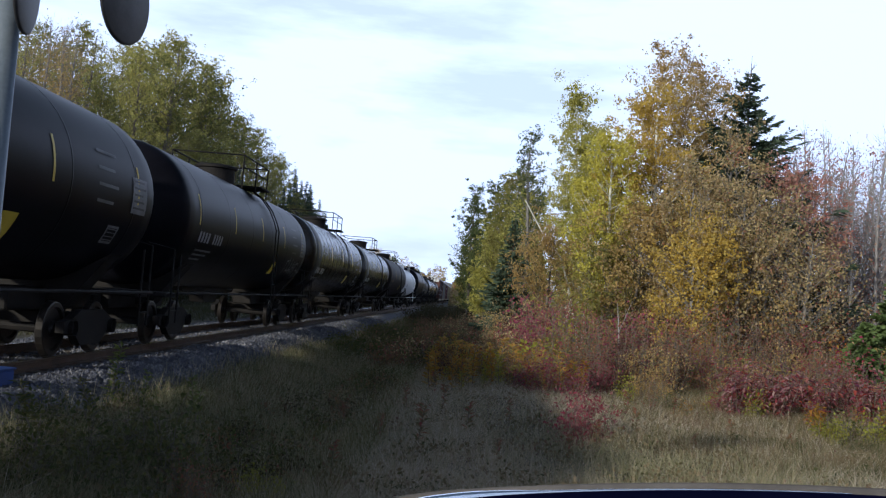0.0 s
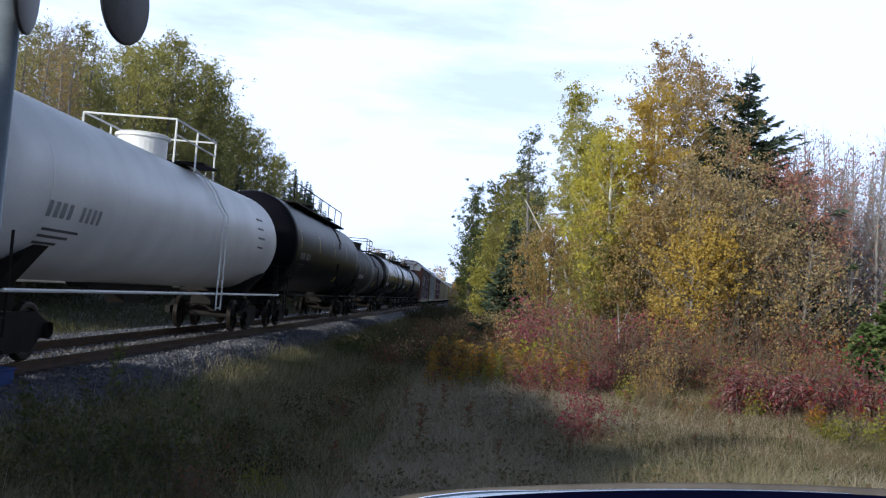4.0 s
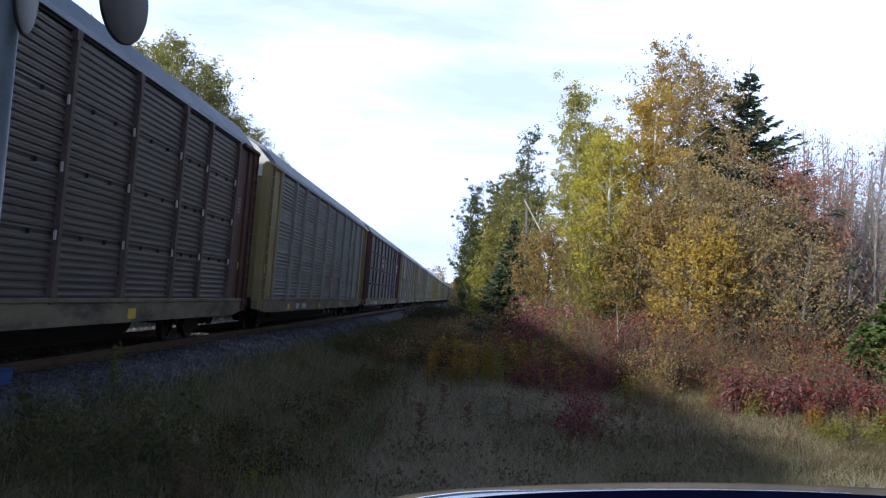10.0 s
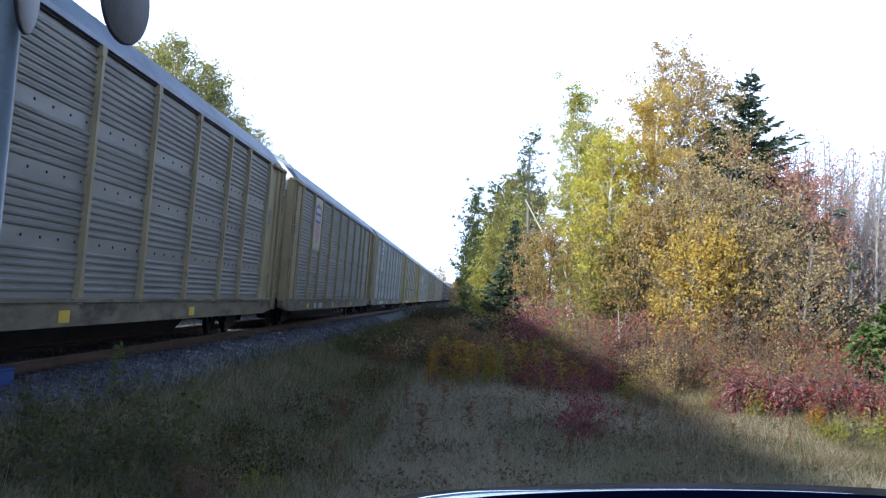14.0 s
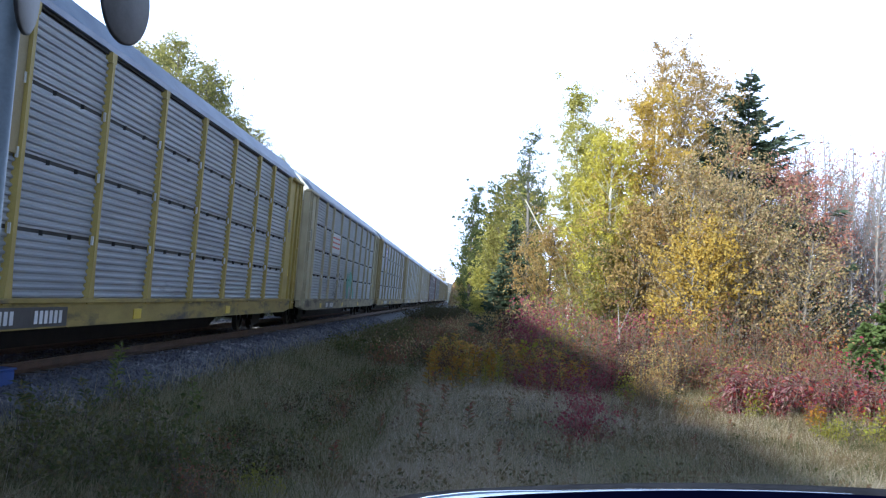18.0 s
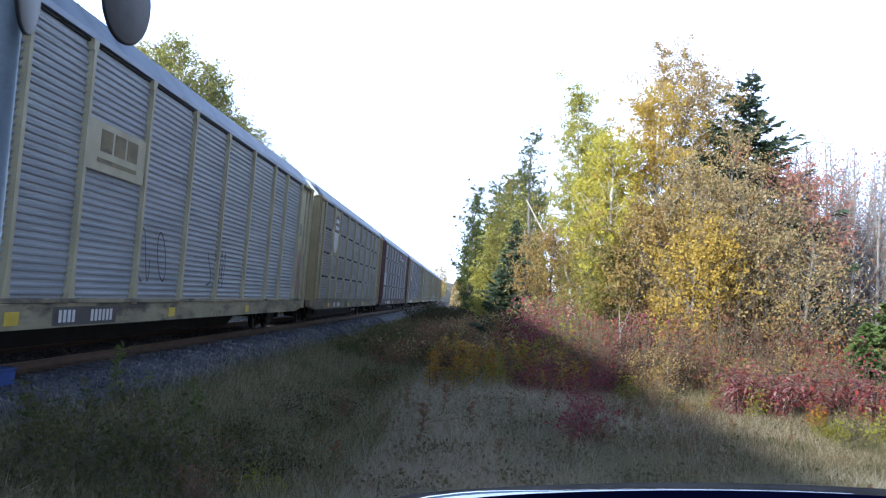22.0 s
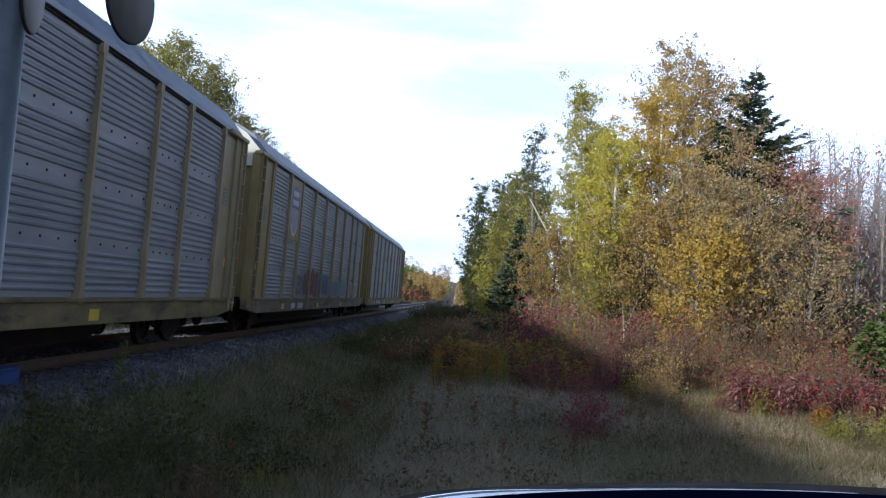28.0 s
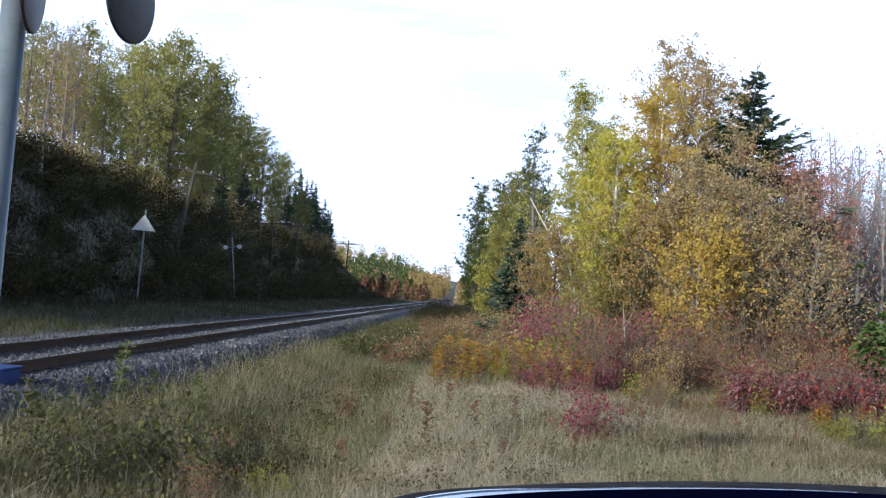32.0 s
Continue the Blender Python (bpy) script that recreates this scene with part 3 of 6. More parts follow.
def extrude(outline, axis, a, b):
    """A closed outline of (u, v) extruded along x or y."""
    k = len(outline)
    if axis == "x":
        v = [(s, u, w) for s in (a, b) for u, w in outline]
    else:
        v = [(u, s, w) for s in (a, b) for u, w in outline]
    g = Geo().add(v, [(q, (q + 1) % k, k + (q + 1) % k, k + q) for q in range(k)])
    g.f.append(np.array([list(range(k))], dtype=np.int32))
    g.f.append(np.array([list(range(2 * k - 1, k - 1, -1))], dtype=np.int32))
    return g


def shared_meshes():
    S = SHARED
    # wheel, turned round the x axis
    w = revolve([(-0.07, 0.02), (-0.07, 0.43), (-0.05, 0.46), (0.05, 0.445), (0.06, 0.42), (0.06, 0.36), (0.02, 0.33), (0.02, 0.14), (0.08, 0.12), (0.08, 0.01)], 24)
    w.v = [v[:, [1, 0, 2]] for v in w.v]
    S["wheel"] = w.mesh("wheel")
    S["axle"] = Geo().tube([(-0.8, 0, 0), (0.8, 0, 0)], 0.08, 8).mesh("axle")
    frame_side = [(-1.15, 0.42), (-1.15, 0.6), (-0.85, 0.64), (-0.5, 0.78), (0.5, 0.78), (0.85, 0.64), (1.15, 0.6), (1.15, 0.42), (0.7, 0.4), (0.42, 0.2), (-0.42, 0.2), (-0.7, 0.4)]
    S["side_frame"] = extrude(frame_side, "x", -0.07, 0.07).mesh("side_frame")
    S["bolster"] = bevelled("bolster", -1.0, 1.0, -0.2, 0.2, 0.4, 0.72)
    S["bearing"] = Geo().tube([(-0.06, 0, 0), (0.1, 0, 0)], 0.13, 12).mesh("bearing")
    S["coupler"] = bevelled("coupler", -0.12, 0.12, -0.2, 0.9, 0.72, 1.0, 0.04)
    # autorack pieces
    def corrugated(name, width, height, groups):
        """A sheet with horizontal ridges; groups of (z from, z to, ridges)."""
        prof = [(0.0, 0.0)]
        for z0, z1, count in groups:
            step = (z1 - z0) / count
            for k in range(count):
                z = z0 + k * step
                prof += [(0.0, z + 0.1 * step), (0.03, z + 0.26 * step), (0.034, z + 0.5 * step), (0.0, z + 0.78 * step)]
        prof.append((0.0, height))
        n = len(prof)
        g = Geo().add([(px, yy, pz) for yy in (0.0, width) for px, pz in prof], [(q, n + q, n + q + 1, q + 1) for q in range(n - 1)])
        return g.mesh(name)

    tall = [(0.1, 0.64, 5), (0.96, 1.52, 5), (1.88, 2.47, 5), (2.83, 3.74, 8)]
    for w in sorted(set(BAYS)):
        S["panel", w] = corrugated("panel", w - 0.1, 0.91, [(0.02, 0.89, 8)])
        S["tall_panel", w] = corrugated("tall_panel", w - 0.1, 3.84, tall)
        S["dense_panel", w] = corrugated("dense_panel", w - 0.1, 3.84, [(0.1, 0.76, 6), (0.96, 1.66, 6), (1.86, 2.56, 6), (2.76, 3.76, 9)])
        S["full_panel", w] = corrugated("full_panel", w - 0.1, 3.84, [(0.05, 3.78, 35)])
        g = Geo()
        for z in (0.74, 0.86, 1.62, 1.76, 2.56, 2.72):
            for k in range(5):
                y = 0.15 + (w - 0.4) * k / 4
                g.box(0.0, 0.012, y - 0.018, y + 0.018, z - 0.018, z + 0.018)
        S["rivets", w] = g.mesh("rivets")
        g = Geo()
        for z in (0.86, 1.76, 2.66):
            for k in range(5):
                y = 0.15 + (w - 0.4) * k / 4
                g.box(0.0, 0.012, y - 0.018, y + 0.018, z - 0.018, z + 0.018)
        S["few_rivets", w] = g.mesh("few_rivets")
        # near-black strip laid under the eave as the slot's shade
        S["eave_slot", w] = bevelled("eave_slot", 1.5, 1.545, 0.06, w - 0.06, 4.815, 4.86, 0.005)
    g = Geo()
    for z0, z1, w0, w1 in ((0.93, 1.5, 0.15, 0.07), (1.5, 4.7, 0.07, 0.06), (4.7, 4.86, 0.11, 0.13)):
        g.add([(px, s * ww, zz) for zz, ww in ((z0, w0), (z1, w1)) for px, s in ((1.5, -1), (1.6, -0.8), (1.6, 0.8), (1.5, 1))],
              [(0, 1, 5, 4), (1, 2, 6, 5), (2, 3, 7, 6), (4, 5, 6, 7), (3, 2, 1, 0)])
    S["post"] = g.mesh("post")
    g = Geo()
    for z in (1.93, 2.9, 3.86):
        for q in (-0.085, 0.085):
            g.box(1.545, 1.575, q - 0.02, q + 0.02, z - 0.09, z + 0.05)
    S["post_clips"] = g.mesh("post_clips")
    S["stencil_box"] = Geo().box(1.53, 1.5335, -0.17, 0.17, -0.2, 0.2).mesh("stencil_box")
    S["stencil_line"] = Geo().box(1.533, 1.5365, -0.13, 0.13, -0.012, 0.012).mesh("stencil_line")
    S["body"] = bevelled("body", -1.49, 1.49, 1.62, CAR - 1.38, 0.95, 4.88, 0.04)
    sill = [(1.3, 0.68), (2.2, 0.6), (CAR - 2.0, 0.6), (CAR - 1.2, 0.68), (CAR - 0.6, 0.72), (CAR - 0.6, 0.96), (0.85, 0.96), (0.85, 0.72)]
    S["side_sill"] = extrude(sill, "x", 1.42, 1.58).mesh("side_sill")
    S["far_sill"] = extrude([(y, z if z > 0.9 else z - 0.3) for y, z in sill], "x", -1.58, -1.42).mesh("far_sill")
    S["sill_lip"] = bevelled("sill_lip", 1.5, 1.62, 1.05, CAR - 0.8, 0.95, 1.02, 0.01)
    S["deck"] = bevelled("deck", -1.4, 1.4, 0.95, CAR - 0.75, 0.72, 0.95, 0.02)
    S["centre_sill"] = bevelled("centre_sill", -0.4, 0.4, 1.0, CAR - 1.0, 0.48, 0.8, 0.03)
    S["underframe"] = extrude([(5.4, 0.5), (6.4, 0.14), (CAR - 6.4, 0.14), (CAR - 5.4, 0.5)], "x", -0.34, 0.34).mesh("underframe")
    arch = [(-1.6, 4.86), (-1.6, 4.95), (-1.2, 5.42), (-0.75, 5.66), (-0.3, 5.74), (0.3, 5.74), (0.75, 5.66), (1.2, 5.42), (1.6, 4.95), (1.6, 4.86)]
    S["roof"] = extrude(arch, "y", 1.57, CAR - 1.33).mesh("roof")
    g = Geo()
    for k in range(22):
        y0 = 1.75 + k * 1.175
        g.add([(px * 1.004, yy, pz + 0.022) for yy in (y0, y0 + 0.07) for px, pz in arch[1:-1]], [(q, q + 1, 8 + q + 1, 8 + q) for q in range(7)])
    S["roof_seams"] = g.mesh("roof_seams")
    cap = [(-1.42, 4.5), (1.42, 4.5), (1.5, 4.95), (1.12, 5.36), (0.72, 5.58), (0.3, 5.66), (-0.3, 5.66), (-0.72, 5.58), (-1.12, 5.36), (-1.5, 4.95)]
    S["end_cap"] = extrude(cap, "y", -0.05, 0.05).mesh("end_cap")
    S["end_door"] = bevelled("end_door", 0.012, 1.35, -0.04, 0.04, 1.0, 4.48, 0.025)
    S["door_seam"] = Geo().box(-0.01, 0.01, -0.05, 0.05, 1.0, 4.48).mesh("door_seam")
    S["vent"] = bevelled("vent", -0.14, 0.14, -0.055, 0.055, -0.09, 0.09, 0.015)
    S["hinge_rod"] = Geo().tube([(0, 0, 1.0), (0, 0, 4.7)], 0.035, 6).mesh("hinge_rod")
    S["corner_post"] = bevelled("corner_post", 1.36, 1.6, -0.1, 0.1, 0.75, 4.85, 0.03)
    S["corner_sheet"] = bevelled("corner_sheet", 1.44, 1.53, -0.82, 0.82, 0.98, 4.84, 0.015)
    # proud dark strip in place of the shade in the corner gap
    S["corner_gap"] = bevelled("corner_gap", 1.5, 1.534, -0.05, 0.05, 1.0, 4.8, 0.003)
    S["corner_rib"] = bevelled("corner_rib", 1.5, 1.59, -0.055, 0.055, 0.98, 4.82, 0.015)
    S["edge_channel"] = bevelled("edge_channel", 1.48, 1.585, -0.07, 0.07, 0.98, 4.84, 0.012)
    S["top_beam"] = bevelled("top_beam", 1.42, 1.66, -0.95, 0.75, 4.8, 4.9, 0.02)
    S["ladder_rail"] = bevelled("ladder_rail", 1.6, 1.65, -0.022, 0.022, 0.7, 4.8, 0.008)
    S["rung"] = Geo().tube([(1.65, -0.2, 0), (1.65, 0.2, 0)], 0.016, 6).mesh("rung")
    S["latch"] = bevelled("latch", 1.5, 1.556, -0.006, 0.006, -0.07, 0.0, 0.002)

def truck(parent, y):
    b = part("truck", SHARED["bolster"], "steel_dark", parent, at=(0, y, 0))
    for sx in (-1.02, 1.02):
        part("side_frame", SHARED["side_frame"], "steel_dark", b, at=(sx, 0, 0))
    for sy in (-0.86, 0.86):
        part("axle", SHARED["axle"], "steel_dark", b, at=(0, sy, 0.46))
        for sx in (-0.76, 0.76):
            part("wheel", SHARED["wheel"], "wheel_steel", b, at=(sx, sy, 0.46))
        part("bearing", SHARED["bearing"], "steel_dark", b, at=(1.06, sy, 0.5))
    return b


def ribbon(g, pts, width, x):
    """A painted stroke in the plane of a car's side."""
    p = np.array(pts, float)
    d = np.gradient(p, axis=0)
    d /= np.linalg.norm(d, axis=1)[:, None] + 1e-9
    nrm = np.stack([-d[:, 1], d[:, 0]], -1) * width / 2
    a, b = p + nrm, p - nrm
    k = len(p)
    v = np.concatenate([np.c_[np.full(k, x), a], np.c_[np.full(k, x), b]])
    g.add(v, [(q, q + 1, k + q + 1, k + q) for q in range(k - 1)])


def graffiti(car, seed, y0, y1, z0, z1, inks, width=0.07, x=1.558):
    """A row of bubble shapes: a broad outline stroke with a narrower fill over it."""
    rng = np.random.default_rng(seed)
    high = z1 - z0
    n = max(2, round((y1 - y0) / (0.8 * high)))
    wide = (y1 - y0) / n
    for k in range(n):
        t = np.linspace(0, 1, 34)
        ph, turns = rng.uniform(0, 6.28), rng.uniform(0.75, 1.15)
        u = np.stack([0.5 + 0.4 * np.sin(6.28 * turns * t + ph), 0.5 + 0.48 * np.sin(6.28 * turns * (1.0, 1.5, 2.0, 0.5)[int(rng.integers(0, 4))] * t + rng.uniform(0, 6.28))], -1)
        u[:, 0] += 0.18 * (u[:, 1] - 0.5)
        size = rng.uniform(0.86, 1.0)
        pts = np.stack([y0 + (k + 0.04 + 0.92 * u[:, 0]) * wide, z0 + high * ((1 - size) / 2 + size * u[:, 1])], -1)
        for layer, ink in enumerate(inks):
            g = Geo()
            grow = (2.6, 1.5, 0.6)[layer] if len(inks) > 1 else 1.3
            ribbon(g, pts, width * grow, x + 0.002 * layer + 0.0007 * (k % 2))
            part("graffiti_stroke", g, ink, car)


def mural(car, seed, y0, y1, z0, z1, border, fill, streak, x=1.557):
    """A filled patch of spray paint over the ridges: pale rim, dull field and a few loose streaks."""
    rng = np.random.default_rng(seed)
    cols = 26
    t = np.linspace(0, 1, cols)
    lumps = int(rng.integers(3, 6))
    top = z1 - 0.16 * (z1 - z0) * np.abs(np.sin(np.pi * lumps * t + rng.uniform(0, 1))) - 0.1 * (z1 - z0) * (1 - np.sin(np.pi * t)) + rng.uniform(-0.02, 0.02, cols)
    low = z0 + 0.08 * (z1 - z0) * np.abs(np.sin(np.pi * (lumps - 1) * t + 0.7)) + rng.uniform(0, 0.03, cols)
    for layer, (ink, inset) in enumerate(((border, 0.0), (fill, 0.07))):
        y = np.linspace(y0 + inset, y1 - inset, cols)
        a, b = low + inset * 0.6, top - inset
        rows = 13
        v = []
        for q in range(cols):
            lean = 0.1 * math.sin(q * 0.9 + seed)
            for r in range(rows):
                v.append((x + 0.004 * layer + 0.006 * (r % 2), y[q] + lean * (r / rows - 0.5), min(max(z0 + (z1 - z0) * r / (rows - 1), a[q] + 0.002 * r), b[q] - 0.002 * (rows - r))))
        part("graffiti_field", Geo().add(v, [(q * rows + r, (q + 1) * rows + r, (q + 1) * rows + r + 1, q * rows + r + 1) for q in range(cols - 1) for r in range(rows - 1)]), ink, car)
    for k in range(max(3, round((y1 - y0) * 2.4))):
        yc, zc, size = rng.uniform(y0 + 0.25, y1 - 0.25), rng.uniform(z0 + 0.15, z1 - 0.5), rng.uniform(0.12, 0.34)
        u = np.linspace(0, 1, 9)
        g = Geo()
        ribbon(g, np.stack([yc + 0.1 * np.sin(u * rng.uniform(1, 4) + k), zc + size * u * rng.uniform(0.5, 1.2)], -1), rng.uniform(0.025, 0.075), x + 0.016)
        part("graffiti_stroke", g, streak, car)


def letters(parent, y, z, widths, height, x, gap, material):
    """A row of plain bars, each a part of its own."""
    for w in widths:
        part("letter_bar", Geo().box(x, x + 0.004, y, y + w, z, z + height), material, parent)
        y += w + gap


def shield(car, material, stripe="shield_red", head="shield_blue"):
    """Emblem board over the second bay's upper half: a two-part shield on a plain board."""
    y, w = BAY_AT[1] + 0.07, BAYS[1] - 0.14
    board = part("emblem_board", bevelled("emblem_board", 1.53, 1.5605, y, y + w, 2.85, 4.8, 0.008), material, car)
    cy, hw = y + w / 2, 0.62
    out = [(-1, 4.5), (-0.82, 4.44), (-0.55, 4.5), (0, 4.6), (0.55, 4.5), (0.82, 4.44), (1, 4.5), (1.04, 4.25), (0.98, 3.86), (-0.98, 3.86), (-1.04, 4.25)]
    part("emblem_top", Geo().add([(1.564, cy + a * hw, b) for a, b in out], [tuple(range(len(out)))]), head, board, "violet-blue upper field")
    low = [(-0.98, 3.84), (0.98, 3.84), (1.0, 3.5), (0.85, 3.22), (0.5, 3.06), (0, 2.96), (-0.5, 3.06), (-0.85, 3.22), (-1.0, 3.5)]
    part("emblem_field", Geo().add([(1.562, cy + a * hw, b) for a, b in low], [tuple(range(len(low)))]), "white_spray", board, "white lower field")
    if stripe:
        for k in range(7):
            a = -0.9 + k * 0.27
            foot = 3.04 + 0.17 * abs(k - 3) ** 1.5 / 3
            g = Geo().add([(1.566, cy + a * hw, 3.83), (1.566, cy + (a + 0.14) * hw, 3.83), (1.566, cy + (a + 0.14) * hw, foot), (1.566, cy + a * hw, foot)], [(0, 1, 2, 3)])
            part("stripe", g, stripe, board)
    letters(board, cy - 0.46, 4.24, [0.15] * 5, 0.17, 1.567, 0.04, "white_spray")
    letters(board, cy - 0.5, 3.96, [0.11] * 7, 0.17, 1.567, 0.035, "white_spray")


def autorack(spec, y0):
    label, end, panel, post, sill, cap, emblem, tiers, tags = spec
    sill = "grimy_" + sill.split("_")[0]      # dirty sill paint, dimmed for the shade low on the car
    S = SHARED
    car = thing("autorack_car", label, "rail car", "freight train", at=(0, y0, 0))
    # solid near-black box: paints the shade seen between the panels
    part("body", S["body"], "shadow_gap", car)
    part("roof", S["roof"], "roof_steel", car, "pale grey arched steel roof")
    part("roof_seams", S["roof_seams"], "roof_steel", car)
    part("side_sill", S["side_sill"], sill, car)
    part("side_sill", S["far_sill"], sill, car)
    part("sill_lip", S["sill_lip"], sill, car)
    part("deck", S["deck"], "steel_dark", car)
    part("centre_sill", S["centre_sill"], "steel_dark", car)
    part("underframe", S["underframe"], "steel_dark", car)
    for k, w in enumerate(BAYS):
        if tiers == 2:
            part("panel", S["full_panel", w], panel, car, at=(1.5, BAY_AT[k] + 0.05, 0.99))
        elif tiers == 3:
            part("panel", S["dense_panel", w], panel, car, at=(1.5, BAY_AT[k] + 0.05, 0.99))
            tagged(part("rivets", S["few_rivets", w], "steel_dark", car, at=(1.5, BAY_AT[k] + 0.05, 0.99)), kind="stuff")
        elif tiers:
            for tier in range(4):
                part("panel", S["panel", w], panel, car, at=(1.5, BAY_AT[k] + 0.05, 0.99 + tier * 0.965))
            for tier in range(4):
                for q in (0.33, 0.68):
                    part("latch", S["latch"], "shadow_gap", car, at=(0, BAY_AT[k] + w * q, 0.98 + tier * 0.965))
        else:
            part("panel", S["tall_panel", w], panel, car, at=(1.5, BAY_AT[k] + 0.05, 0.99))
            tagged(part("rivets", S["rivets", w], "steel_dark", car, at=(1.5, BAY_AT[k] + 0.05, 0.99)), kind="stuff")
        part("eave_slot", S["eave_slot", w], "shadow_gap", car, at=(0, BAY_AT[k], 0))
    for y in BAY_AT:
        p = part("post", S["post"], post, car, at=(0, y, 0))
        if tiers is True:
            tagged(part("clips", S["post_clips"], "white_paint", p), "pale clips holding the panels", kind="stuff")
    for y, s, deep in ((1.05, 1, 1.8), (CAR - 0.8, -1, 1.8)):
        part("end_cap", S["end_cap"], cap, car, "white upper end panel" if cap != end else "", at=(0, y + 0.1 * s, 0))
        part("end_door", S["end_door"], end, car, at=(0, y + 0.17 * s, 0))
        d = part("end_door", S["end_door"], end, car, at=(0, y + 0.17 * s, 0))
        d.rotation_euler = (0, 0, math.pi)
        part("door_seam", S["door_seam"], "shadow_gap", car, at=(0, y + 0.17 * s, 0))
        for vx in (-0.7, 0.75):
            for vz in (1.9, 3.4, 4.2):
                part("vent", S["vent"], "shadow_gap", car, at=(vx, y + 0.17 * s, vz))
        part("corner_post", S["corner_post"], end, car, at=(0, y + 0.03 * s, 0))
        part("corner_sheet", S["corner_sheet"], end, car, at=(0, y + (0.08 + deep / 2) * s, 0))
        part("corner_gap", S["corner_gap"], "shadow_gap", car, at=(0, y + 0.62 * s, 0))
        part("corner_rib", S["corner_rib"], end, car, at=(0, y + 0.74 * s, 0))
        part("edge_channel", S["edge_channel"], end, car, at=(0, y + deep * s, 0))
        part("top_beam", S["top_beam"], end, car, at=(0, y + (0.85 if s > 0 else -0.65), 0))
        part("hinge_rod", S["hinge_rod"], end, car, at=(1.36, y + 0.13 * s, 0))
        rail = part("ladder", S["ladder_rail"], end, car, at=(0, y + 0.02 * s, 0))
        part("ladder_rail", S["ladder_rail"], end, rail, at=(0, 0.4 * s, 0))
        for k in range(11):
            part("rung", S["rung"], end, rail, at=(0, 0.2 * s, 0.9 + 0.36 * k))
        part("notice", bevelled("notice", 1.53, 1.54, y + 0.75 * s - 0.14, y + 0.75 * s + 0.14, 1.75, 1.95, 0.003), "yellow_mark", car, "small yellow notice plate")
        box = part("stencil_box", S["stencil_box"], "stencil_grey", car, "faded stencilled box", at=(0, y + 1.28 * s, 3.35))
        for k in range(4):
            part("stencil_line", S["stencil_line"], end, box, at=(0, 0, -0.13 + 0.085 * k))
        part("brake_beam", bevelled("brake_beam", -1.3, 1.3, min(y - 0.35 * s, y), max(y - 0.35 * s, y), 0.78, 0.96, 0.03), "steel_dark", car)
        part("coupler", S["coupler"], "steel_dark", car, at=(0, 0.15 if s > 0 else CAR - 0.85, 0))
    for y in (3.9, CAR - 3.9):
        truck(car, y)
    if cap == "peeling":
        rng = np.random.default_rng(77)
        for cx, cz, rx, rz in ((-0.8, 5.05, 0.42, 0.24), (-0.55, 4.62, 0.4, 0.13), (0.75, 5.22, 0.14, 0.13), (-1.25, 4.7, 0.14, 0.12), (0.3, 5.6, 0.24, 0.06), (0.95, 5.4, 0.22, 0.05), (-0.9, 5.42, 0.2, 0.05), (0.25, 4.85, 0.04, 0.04), (0.45, 5.1, 0.05, 0.04)):
            ang = np.linspace(0, 6.28, 19)[:-1]
            wob = 1 + 0.28 * np.sin(3 * ang + cx * 9) * rng.uniform(0.5, 1) + rng.normal(0, 0.1, 18)
            v = [(cx + rx * w * math.cos(q), 1.092, cz + rz * w * math.sin(q)) for q, w in zip(ang, wob)]
            part("rust_patch", Geo().add(v, [tuple(range(18))]), "rust_dark", car, "rusted bare patch")
        part("grab_bar", Geo().tube([(-0.75, 1.06, 5.0), (-0.2, 1.06, 5.0)], 0.018, 6), "white_paint", car)
        part("grab_bar", Geo().tube([(0.15, 1.06, 5.0), (0.75, 1.06, 5.0)], 0.018, 6), "white_paint", car)
        part("cap_seam", Geo().box(-0.015, 0.015, 1.085, 1.095, 4.5, 5.62), "shadow_gap", car)
    if emblem == "shield":
        shield(car, "pale_panel")
    elif emblem == "yellow_shield":
        shield(car, "yellow_end", "shield_blue")
    elif emblem == "worn_shield":
        shield(car, "tan_end", "", "maroon_end")
    elif emblem == "blocks":
        b = part("sign_board", bevelled("sign_board", 1.55, 1.572, 8.4, 10.5, 3.5, 4.0, 0.006), "steel_dark", car, "dark board with white bars")
        for r in range(4):
            letters(b, 8.75 + 0.12 * r, 3.56 + 0.1 * r, [1.3 - 0.12 * r], 0.045, 1.574, 0.03, "white_paint")
        b = part("sign_board", bevelled("sign_board", 1.55, 1.572, 8.4, 10.5, 2.98, 3.48, 0.006), "maroon_end", car, "maroon board with white lettering bars")
        letters(b, 8.7, 3.28, [0.1] * 7, 0.11, 1.574, 0.06, "white_paint")
        letters(b, 8.7, 3.08, [0.1] * 8, 0.11, 1.574, 0.06, "white_paint")
    elif emblem == "striped":
        b = part("sign_board", bevelled("sign_board", 1.55, 1.572, 7.7, 10.25, 2.98, 3.82, 0.006), "white_spray", car, "white sign board with red bars")
        for r in range(3):
            letters(b, 7.85, 3.18 + 0.2 * r, [0.62] * 3, 0.075, 1.574, 0.16, "sign_red")
    elif emblem == "cream_block":
        b = part("sign_board", bevelled("sign_board", 1.55, 1.572, 7.7, 10.25, 2.98, 3.75, 0.006), "cream_end", car, "cream sign board")
        letters(b, 8.2, 3.3, [0.48] * 3, 0.34, 1.574, 0.1, "grimy_yellow")
        letters(b, 8.1, 3.12, [1.75], 0.07, 1.574, 0.1, "grimy_yellow")
    elif emblem == "wheel_logo":
        for yb, w in ((10.45, 2.55), (23.4, 2.4)):
            b = part("sign_board", bevelled("sign_board", 1.55, 1.572, yb, yb + w, 2.92, 3.9, 0.006), "maroon_end", car, "maroon sign board with white emblem")
            g = Geo()
            t = np.linspace(0.6, 5.7, 22)
